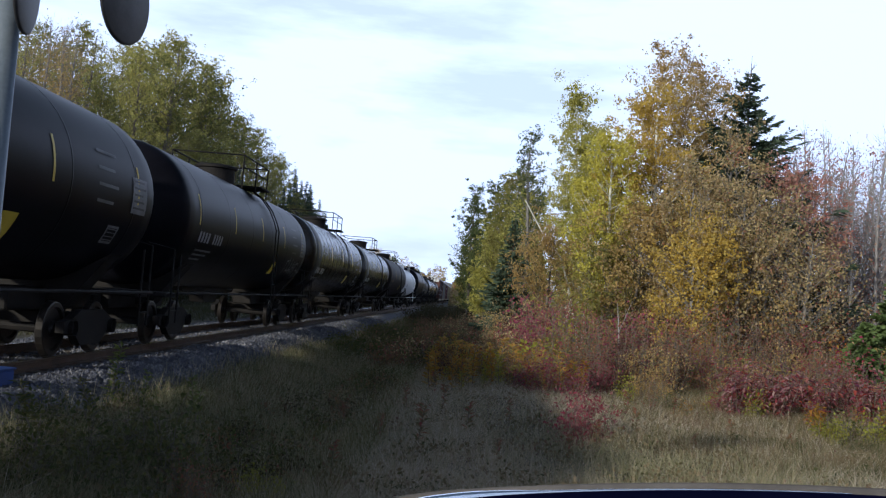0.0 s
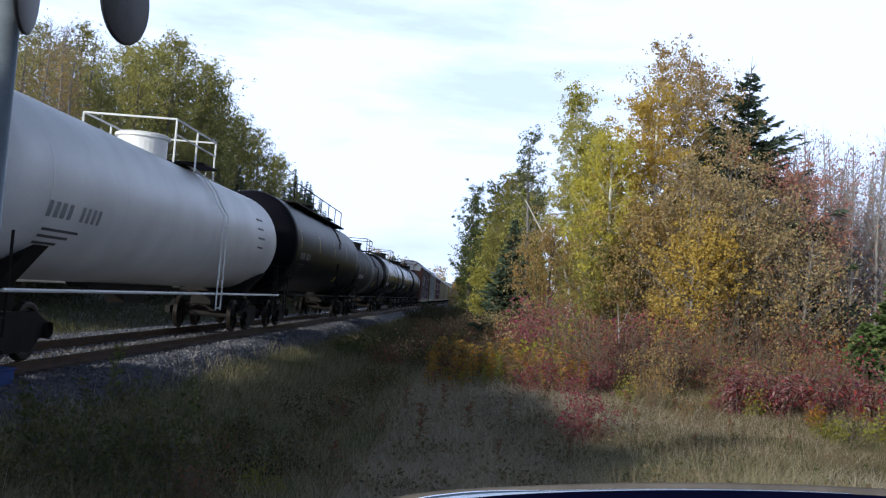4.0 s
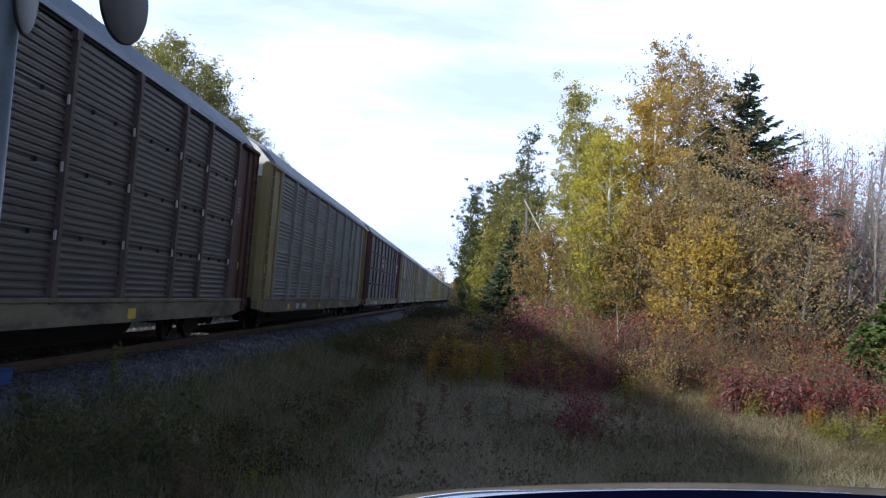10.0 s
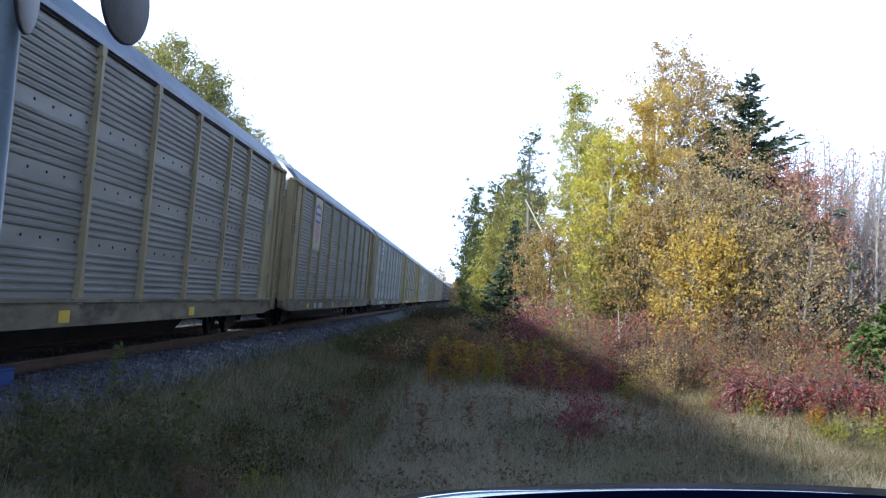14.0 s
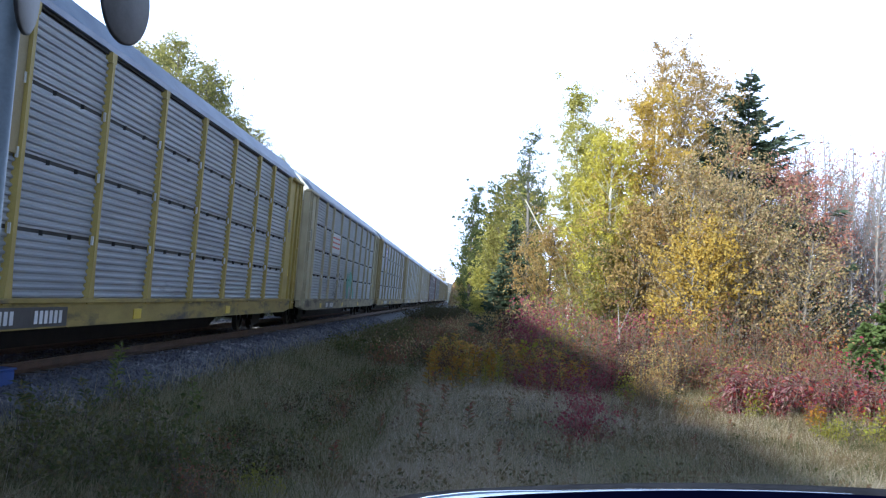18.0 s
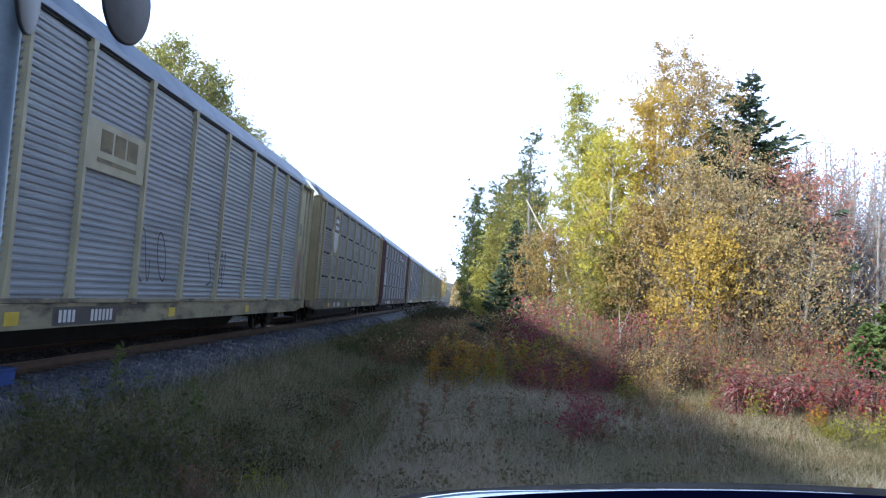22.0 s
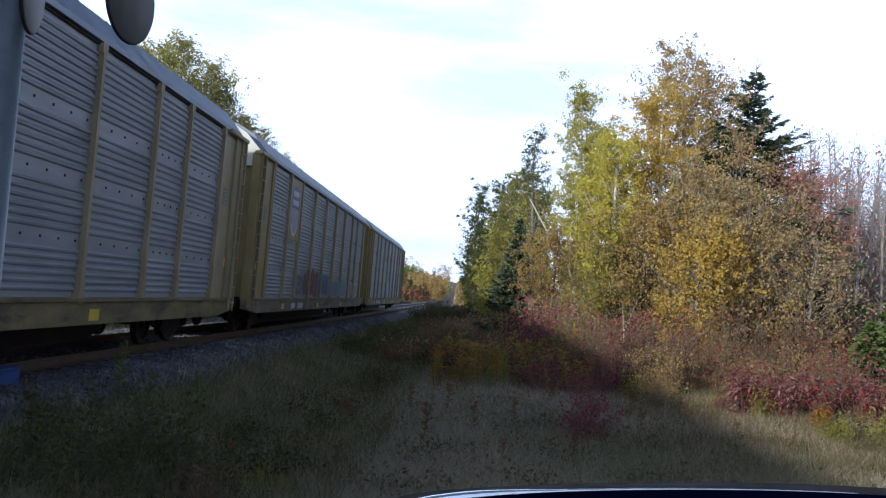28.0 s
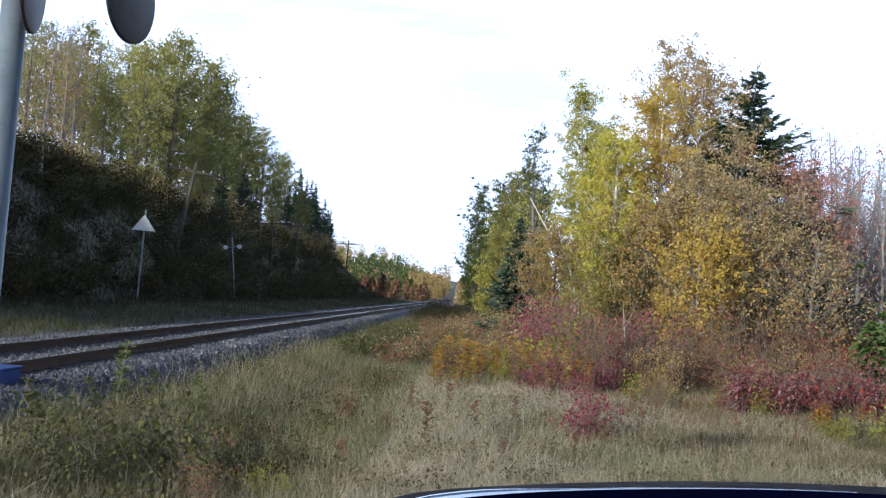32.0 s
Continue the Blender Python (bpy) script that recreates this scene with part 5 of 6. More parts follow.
    put(conifer("fir_tree", 34, 2.2, 1.0, "small green fir among red shrubs", g, "fir_needles"), 17.5, 25, 0)
    # unseen copies of these trees right of the view, added to cut low skylight
    rng = np.random.default_rng(44)
    for k in range(26):
        y = 36 - 2.3 * k + rng.uniform(-1, 1)
        again(keep[(k * 5) % len(keep)], 28.6 + rng.uniform(-1, 3) - 0.1 * (36 - y), y, rng.uniform(0, 360), rng.uniform(0.95, 1.25))
    lean = thing("leaning_birch", "fallen white birch trunk leaning among aspens", "tree", g, at=(10.0, 41.0, float(ground_z(10.0, 41.0))))
    part("trunk", Geo().tube([(2.4, 0.3, 0.0), (1.6, 0.2, 3.1), (1.2, 0.1, 4.3), (0.5, 0.0, 5.0), (-0.5, 0, 6.6)], [0.05, 0.045, 0.04, 0.032, 0.02], 8), "birch_bark", lean)
    part("branch", Geo().tube([(0.5, 0, 5.0), (0.75, 0.1, 5.6), (0.8, 0.1, 6.3)], [0.018, 0.012, 0.005], 6), "birch_bark", lean)
    pale = thing("birch_sapling", "slim pale birch sapling among red shrubs", "tree", g, at=(11.75, 27.6, float(ground_z(11.75, 27.6))))
    part("trunk", Geo().tube([(0, 0, -0.1), (0.02, 0, 0.8), (-0.03, 0, 1.5), (-0.12, 0, 2.3)], [0.02, 0.018, 0.014, 0.006], 8), "pale_bark", pale)
    part("branch", Geo().tube([(-0.03, 0, 1.5), (0.12, 0.05, 1.9), (0.3, 0.05, 2.4)], [0.009, 0.007, 0.004], 6), "pale_bark", pale)
    # bare grey saplings
    rng = np.random.default_rng(40)
    bare = deciduous("bare_sapling", 41, 8.4, 0.9, 0.2, 220, 0.05, "pink", "pale_bark", "leafless grey sapling with fine upright twigs", "bare saplings", form="cone", girth=0.5)
    put(bare, 21.8, 40)
    for k in range(95):
        again(bare, rng.uniform(20.0, 28.5), rng.uniform(37, 48), rng.uniform(0, 360), rng.uniform(0.8, 1.25))


def build_left_wood():
    g = "trees on the bank"
    kinds = [
        deciduous("aspen_tree", 51, 14, 3.0, 0.06, 9000, 0.1, "bank_aspen", "bark", "yellow-green aspen on the shaded bank", g, 0.9, limbs=84, clump=0.19),
        deciduous("aspen_tree", 52, 15, 3.0, 0.06, 9000, 0.1, "bank_olive", "bark", "pale yellow-green aspen on the shaded bank", g, 0.9, limbs=84, clump=0.19),
        deciduous("birch_tree", 53, 13, 2.6, 0.25, 2600, 0.08, "bank_aspen", "bark", "thin yellowing birch on the shaded bank", g, 0.6),
        deciduous("poplar_tree", 54, 14, 3.0, 0.06, 9000, 0.1, "bank_olive", "bark", "olive-green poplar on the shaded bank", g, 0.9, limbs=84, clump=0.19),
        conifer("spruce_tree", 55, 13, 3.5, "dark spruce on the shaded bank", g, whorls=48, twigs=36),
        deciduous("birch_tree", 56, 14, 2.3, 0.2, 1500, 0.085, "brown_gold", "grey_bark", "nearly bare birch with few golden leaves", g, 0.3, "cone"),
    ]
    spots = [
        (-15.5, 50, 5, 0.61), (-18, 53, 2, 0.6), (-20, 57, 5, 0.62), (-17.5, 61, 2, 0.75), (-21, 65, 5, 0.8), (-16.5, 56, 5, 0.62), (-19, 60, 5, 0.72), (-22.5, 68, 1, 0.7), (-17, 68, 0, 0.77), (-20, 73, 0, 0.83), (-17.5, 77, 1, 0.92),
        (-19, 82, 0, 1.08), (-22, 86, 1, 1.02), (-17.5, 87, 3, 1.0), (-19, 92, 0, 1.09), (-17.5, 97, 3, 0.95), (-20, 101, 1, 1.05), (-17.5, 106, 3, 0.95), (-19.5, 111, 0, 1.0),
        (-17.5, 116, 1, 0.9), (-20, 121, 1, 0.95), (-17.5, 127, 0, 0.85), (-19, 133, 3, 0.9), (-17, 139, 4, 0.82), (-18.5, 145, 4, 0.95), (-17, 151, 4, 0.85), (-18, 158, 4, 0.75),
        (-17, 166, 4, 0.7), (-16, 142, 4, 0.8), (-16.5, 148, 4, 0.75), (-19, 154, 4, 0.9), (-16, 155, 4, 0.7), (-16, 162, 4, 0.65), (-19, 163, 4, 0.75), (-24, 60, 1, 0.61),
        (-25, 70, 3, 0.86), (-26, 80, 1, 0.98), (-26, 92, 1, 1.07), (-26, 105, 3, 1.05), (-26, 118, 1, 1.0), (-25, 131, 3, 1.0), (-15.5, 58, 3, 0.5), (-15, 84, 4, 0.42),
        (-15, 92, 4, 0.5), (-14.5, 100, 4, 0.4), (-15, 120, 4, 0.55), (-15.5, 76, 1, 0.45), (-15.5, 80, 3, 0.5), (-14.5, 110, 3, 0.5), (-15, 130, 1, 0.5), (-19, 47, 2, 0.47),
        (-30, 62, 0, 0.66), (-31, 78, 3, 0.96), (-31, 96, 1, 1.0),
    ]
    used = set()
    rng = np.random.default_rng(60)
    for x, y, k, s in spots:
        if y > 95:
            x, s = x - 1.2, s * 0.96
        if k in used:
            again(kinds[k], x, y, rng.uniform(0, 360), s)
        else:
            used.add(k)
            put(kinds[k], x, y, rng.uniform(0, 360), s)


def build_shrubs():
    L = {"rust": "reddish brown shrub with small dry leaves", "red": "crimson-leaved shrub in dry grass", "purple": "purple-red dogwood shrub in the thicket", "orange": "orange and yellow leaved shrub", "tan": "brownish half-bare shrub with dry leaves",
         "lime": "yellow-green leafy shrub in dry grass", "brown_gold": "rusty golden shrub with thin stems", "weed": "low green weedy bush in grass", "thicket": "reddish brown twiggy shrub with mixed dry leaves"}
    kinds = {}
    for k, (pal, h, r, n, ls) in enumerate((("red", 1.15, 0.7, 620, 0.045), ("purple", 1.5, 0.8, 800, 0.045), ("orange", 1.2, 0.8, 560, 0.04), ("tan", 2.2, 1.1, 1150, 0.045),
                                            ("lime", 1.0, 0.5, 420, 0.05), ("brown_gold", 2.0, 1.0, 1150, 0.045), ("weed", 0.75, 0.45, 360, 0.04), ("rust", 1.9, 1.0, 1000, 0.042), ("thicket", 2.0, 1.0, 1100, 0.042))):
        kinds[pal] = [bush("shrub", 70 + k * 5 + j, h * (1 + 0.12 * j), r, n, ls, pal, L[pal], stems=24 if pal == "thicket" else 14) for j in range(2)]
    used = set()
    rng = np.random.default_rng(90)

    def plant(pal, x, y, s=1.0):
        j = int(rng.integers(0, 2))
        if (pal, j) in used:
            again(kinds[pal][j], x, y, rng.uniform(0, 360), s)
        else:
            used.add((pal, j))
            put(kinds[pal][j], x, y, rng.uniform(0, 360), s)

    # crimson clumps running back from the field into the thicket
    for x, y, s in ((9.25, 15.6, 0.6), (9.55, 16.0, 0.68), (9.4, 16.7, 0.6), (9.0, 22.0, 0.62), (9.35, 22.4, 0.75), (9.7, 22.9, 0.7), (9.9, 21.8, 0.5), (10.3, 22.6, 0.6), (8.75, 22.9, 0.4), (10.7, 23.6, 0.6),
                    (14.6, 22.3, 0.5), (15.4, 22.8, 0.5), (14.9, 20.8, 0.5), (15.9, 21.4, 0.5), (13.4, 22.0, 0.45), (12.9, 21.4, 0.35), (16.9, 24.0, 1.0), (17.4, 22.6, 0.9)):
        plant("red", x, y, s)
    for x, y, s in ((10.2, 32.3, 0.95), (10.9, 33.0, 1.1), (9.7, 33.4, 0.9), (10.0, 35, 1.3), (10.6, 34.2, 1.1), (11.6, 29.4, 1.0), (12.2, 30, 1.1), (12.0, 28.3, 0.8), (13.2, 31, 1.2), (9.7, 40, 1.1), (10.2, 38, 1.2), (11.4, 25.6, 0.7)):
        plant("purple", x, y, s)
    for pal, x, y, s in (("lime", 14.4, 18.2, 0.5), ("lime", 15.2, 18.7, 0.55), ("weed", 15.9, 19.4, 0.8), ("weed", 14.8, 19.3, 0.7), ("lime", 13.6, 21.0, 0.55), ("lime", 13.8, 21.3, 0.5), ("lime", 9.9, 28.8, 1.1), ("lime", 10.3, 30.5, 1.5),
                         ("lime", 10.2, 26.6, 0.9), ("lime", 7.0, 31, 0.8), ("lime", 8.3, 25.6, 0.6), ("rust", 9.3, 42, 0.9), ("brown_gold", 9.0, 44, 0.8), ("rust", 9.6, 37, 1.0), ("tan", 8.7, 46, 0.8), ("tan", 9.9, 36.2, 0.9), ("rust", 7.0, 26.8, 0.45), ("rust", 6.7, 27.6, 0.5)):
        plant(pal, x, y, s)
    # orange and yellow low growth at the wood's corner
    for k in range(46):
        plant(["orange", "orange", "lime", "rust", "weed", "orange"][k % 6], rng.uniform(7.0, 10.4), rng.uniform(22.8, 31), rng.uniform(0.32, 0.52))
    # brown thicket in front of the trees
    for k in range(118):
        x = rng.uniform(10.0, 20.5)
        front = 19.9 + 2.2 * float(smooth_step(11.5, 9.8, x)) + 0.3 * max(0.0, x - 16)
        y = front + 12 * rng.uniform(0, 1) ** 0.85
        plant(["thicket", "rust", "thicket", "orange", "thicket", "brown_gold", "purple", "red", "thicket", "weed", "rust", "lime", "lime"][k % 13], x, y, (0.3 + 0.07 * (y - front)) * rng.uniform(0.8, 1.25))
    for x, y, s in ((2.5, 14.4, 0.55), (3.1, 13.6, 0.5), (3.3, 12.2, 0.6), (4.0, 11.6, 1.0), (4.3, 11.3, 0.9), (2.7, 11.3, 0.6), (3.6, 10.2, 0.7), (2.2, 12.4, 0.5), (3.2, 9.4, 0.7), (2.9, 10.3, 0.8), (4.6, 10.6, 0.8), (3.8, 12.6, 0.7), (4.9, 12.2, 0.7), (3.4, 11.0, 0.9), (4.4, 9.6, 0.7), (5.3, 13.0, 0.6)):
        plant("weed", x, y, s)
    for x, y, s in ((4.75, 9.9, 0.3), (5.0, 9.6, 0.28)):
        plant("thicket", x, y, s)
    for x, y, s in ((5.2, 10.9, 0.34), (5.5, 10.7, 0.3), (5.1, 11.5, 0.32)):
        plant("lime", x, y, s)


def brush(name, label, pal, xs, ys, size, high, per, stems=7):
    """Brush too thick to count: stems and leaves in one mass."""
    rng = np.random.default_rng(len(xs) + int(100 * high))
    zs = ground_z(xs, ys)
    wood, spots = Geo(), []
    for x, y, z in zip(xs, ys, zs):
        h = high * rng.uniform(0.6, 1.3)
        for q in range(stems):
            tip = np.array([x, y, z]) + np.array([rng.normal(0, 0.5 * h), rng.normal(0, 0.5 * h), h * rng.uniform(0.5, 1.0)])
            wood.tube(np.array([(x, y, z - 0.1), tip]), [0.012, 0.004], 3, cap=False)
            spots.append(tip)
            spots.append(tip * 0.6 + np.array([x, y, z]) * 0.4)
    spots = np.array(spots)
    n = len(xs) * per
    c = spots[rng.integers(0, len(spots), n)] + rng.normal(0, 0.05 + 0.13 * high, (n, 3))
    c[:, 2] = np.maximum(c[:, 2], ground_z(c[:, 0], c[:, 1]) + 0.02)
    ob = part(name, Geo().leaves(c, size, rng), pal)
    tagged(ob, label, "brush", kind="stuff")
    part("stems", wood, "bark", ob)


def build_brush():
    rng = np.random.default_rng(91)
    for pal, label, n, x0, x1, y0, size, high in (
            ("bramble", "bramble thicket on the shaded bank, its colour darkened with shade", 640, -17.5, -8.8, 22, 0.08, 1.2), ("weed", "green brush on the shaded bank", 70, -17, -9.5, 30, 0.06, 1.4),
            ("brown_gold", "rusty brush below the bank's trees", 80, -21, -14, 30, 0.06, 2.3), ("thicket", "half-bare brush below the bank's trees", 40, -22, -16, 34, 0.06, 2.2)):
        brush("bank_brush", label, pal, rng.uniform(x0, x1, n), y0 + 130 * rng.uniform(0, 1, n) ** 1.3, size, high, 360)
    # along the track, ever lower towards the rails
    for pal, label, n, x0, x1, high in (("thicket", "brown brush along the track", 150, 4.4, 9.6, 0.75), ("weed", "low green brush along the track", 170, 3.0, 7.5, 0.5), ("tan", "half-bare brush along the track", 70, 4.8, 9.6, 0.7)):
        brush("trackside_brush", label, pal, rng.uniform(x0, x1, n), 31 + 115 * rng.uniform(0, 1, n) ** 1.5, 0.045, high, 170)
    # dark brush closing off the far track, its shade in the leaf colour
    n = 120
    brush("trackside_brush", "brush where the track runs out of sight, coloured dark for shade", "bramble", rng.uniform(3.0, 8.2, n), rng.uniform(72, 122, n), 0.06, 1.15, 190)
    # in the ditch beside the ballast
    for pal, label, n, high in (("bramble", "dark weeds filling the ditch", 42, 0.3), ("weed", "green weeds filling the ditch", 50, 0.3), ("thicket", "withered brown weeds in the ditch", 24, 0.3)):
        y = 11 + 17 * rng.uniform(0, 1, n)
        brush("ditch_weeds", label, pal, rng.uniform(4.0, 5.4, n) + 0.03 * (y - 10), y, 0.024, high, 130, 5)


def long_leaved_shrub(seed, height, palette, label):
    """A clump of upright stems with long drooping leaves."""
    rng = np.random.default_rng(seed)
    wood, quads = Geo(), []
    for k in range(13):
        ang, out = rng.uniform(0, 6.28), rng.uniform(0.05, 0.45)
        t = np.linspace(0, 1, 5)
        h = height * rng.uniform(0.6, 1.0)
        stem = np.stack([math.cos(ang) * out * (0.3 + t), math.sin(ang) * out * (0.3 + t), h * t - 0.06], -1)
        wood.tube(stem, np.linspace(0.009, 0.004, 5), 4, cap=False)
        m = 26
        q = rng.uniform(0.12, 1.0, m)
        root = np.stack([np.interp(q, t, stem[:, a]) for a in range(3)], -1)
        a = rng.uniform(0, 6.28, m)
        ln = rng.uniform(0.09, 0.19, m)[:, None]
        way = np.stack([np.cos(a), np.sin(a), rng.uniform(-0.9, 0.5, m)], -1)
        side = np.stack([-np.sin(a), np.cos(a), rng.uniform(-0.4, 0.4, m)], -1)
        mid = root + way * ln * 0.5 + np.array([0, 0, 0.02])
        quads.append(np.stack([root, mid + side * ln * 0.2, root + way * ln, mid - side * ln * 0.2], 1))
    v = np.concatenate(quads)
    ob = thing("shrub", label, "shrub", "shrubs at the field's edge")
    part("branchwork", wood, "bark", ob)
    part("foliage", Geo().add(v.reshape(-1, 3), np.arange(4 * len(v)).reshape(-1, 4)), palette, ob)
    return ob


def build_long_leaved():
    rng = np.random.default_rng(21)
    red = long_leaved_shrub(1, 1.25, "crimson", "crimson and mauve shrub with long drooping leaves")
    gold = long_leaved_shrub(2, 0.8, "lime", "yellow-green leafy weed clump in the meadow")
    rusty = long_leaved_shrub(3, 0.9, "orange", "orange-red leafy clump among crimson shrubs")
    put(red, 14.2, 21.2)
    put(gold, 13.6, 21.6, 0, 0.9)
    put(rusty, 14.6, 20.0, 0, 0.75)
    for k in range(22):
        again(red, rng.uniform(13.2, 17.6), rng.uniform(20.6, 24.2), rng.uniform(0, 360), rng.uniform(0.65, 1.0))
    for k in range(3):
        again(rusty, rng.uniform(14.2, 17.0), rng.uniform(20.0, 21.8), rng.uniform(0, 360), rng.uniform(0.6, 0.8))
    for k in range(12):
        again(gold, rng.uniform(14.2, 17.5), rng.uniform(18.0, 20.4), rng.uniform(0, 360), rng.uniform(0.5, 0.75))


def tall_weed(seed, height, lean, palette, label):
    """An upright leafy weed: a stalk with long leaves up its length."""
    rng = np.random.default_rng(seed)
    t = np.linspace(0, 1, 7)
    stalk = np.stack([lean * height * t * t, 0.05 * height * np.sin(3 * t), height * t - 0.05], -1)
    ob = thing("tall_weed", label, "plant", "weeds by the track")
    part("stalk", Geo().tube(stalk, np.linspace(0.012, 0.005, 7), 6), "bark", ob)
    m = int(70 * height)
    q = rng.uniform(0.15, 1.0, m)
    root = np.stack([np.interp(q, t, stalk[:, k]) for k in range(3)], -1)
    ang = rng.uniform(0, 6.28, m)
    ln = rng.uniform(0.09, 0.17, m)
    way = np.stack([np.cos(ang), np.sin(ang), rng.uniform(0.0, 0.7, m)], -1)
    side = np.stack([-np.sin(ang), np.cos(ang), rng.uniform(-0.3, 0.3, m)], -1)
    tip = root + way * ln[:, None]
    mid = root + way * ln[:, None] * 0.5 + np.array([0, 0, 0.02])
    v = np.stack([root, mid + side * ln[:, None] * 0.16, tip, mid - side * ln[:, None] * 0.16], 1)
    part("foliage", Geo().add(v.reshape(-1, 3), np.arange(4 * m).reshape(m, 4)), palette, ob)
    return ob


def build_tall_weeds():
    green = tall_weed(1, 0.95, 0.1, "green", "tall green leafy weed on the ballast edge")
    dark = tall_weed(2, 0.85, -0.35, "weed", "leaning dark green weed in the grass")
    brown = tall_weed(3, 0.7, 0.1, "thicket", "withered brown weed standing in dry grass")
    plume = tall_weed(4, 0.95, 0.12, "goldenrod", "tall orange and yellow weed at the wood's edge")
    put(green, 2.35, 14.2)
    put(dark, 3.05, 10.2)
    put(brown, 6.85, 14.6)
    put(plume, 6.95, 27.4)
    ember = put(tall_weed(5, 0.9, -0.1, "orange", "orange-red leafy weed at the wood's edge"), 8.2, 25.0)
    fresh = put(tall_weed(6, 0.8, 0.1, "lime", "yellow-green leafy weed at the wood's edge"), 7.6, 25.6)
    rng = np.random.default_rng(12)
    for k in range(120):
        y = rng.uniform(22.0, 31.5)
        again((plume, ember, fresh, plume, ember)[k % 5], rng.uniform(6.7 - 0.05 * (y - 22), 10.4), y, rng.uniform(0, 360), rng.uniform(0.35, 1.2))
    for x, y, s in ((2.75, 14.6, 0.7), (3.3, 15.0, 0.75), (3.6, 14.2, 0.7), (2.0, 15.2, 0.6), (4.4, 13.2, 0.5)):
        again(green, x, y, x * 300, s)
    for x, y, s in ((5.9, 12.4, 0.7), (9.0, 14.0, 0.6), (6.4, 19.0, 0.7), (12.2, 17.5, 0.6), (7.6, 15.8, 0.8), (8.3, 17.2, 0.7), (9.6, 15.4, 0.6), (10.4, 16.8, 0.7), (6.2, 15.8, 0.6), (7.1, 18.4, 0.8), (9.1, 19.6, 0.7), (11.0, 15.0, 0.5), (8.0, 13.4, 0.5), (5.4, 17.3, 0.7), (10.6, 19.0, 0.8), (6.8, 21.5, 0.8), (8.5, 22.5, 0.8), (11.7, 19.7, 0.7), (12.9, 16.4, 0.5), (7.4, 24.0, 0.9)):
        again(brown, x, y, x * 200, s)
    for x, y, s in ((2.4, 11.6, 0.8), (3.9, 10.6, 0.7), (4.3, 14.8, 0.7), (2.6, 12.9, 0.8)):
        again(dark, x, y, 40, s)


def blades(rng, x, y, height, width, lean):
    n = len(x)
    z = ground_z(x, y) - 0.03
    root = np.stack([x, y, z], -1)
    ang = rng.uniform(0, 6.28, n)
    side = np.stack([np.cos(ang), np.sin(ang), np.zeros(n)], -1) * width[:, None]
    tip = root + np.stack([rng.normal(0, lean, n) * height, rng.normal(0, lean, n) * height, height], -1)
    v = np.stack([root - side, root + side, tip], 1)
    return v.reshape(-1, 3), np.arange(3 * n).reshape(n, 3)


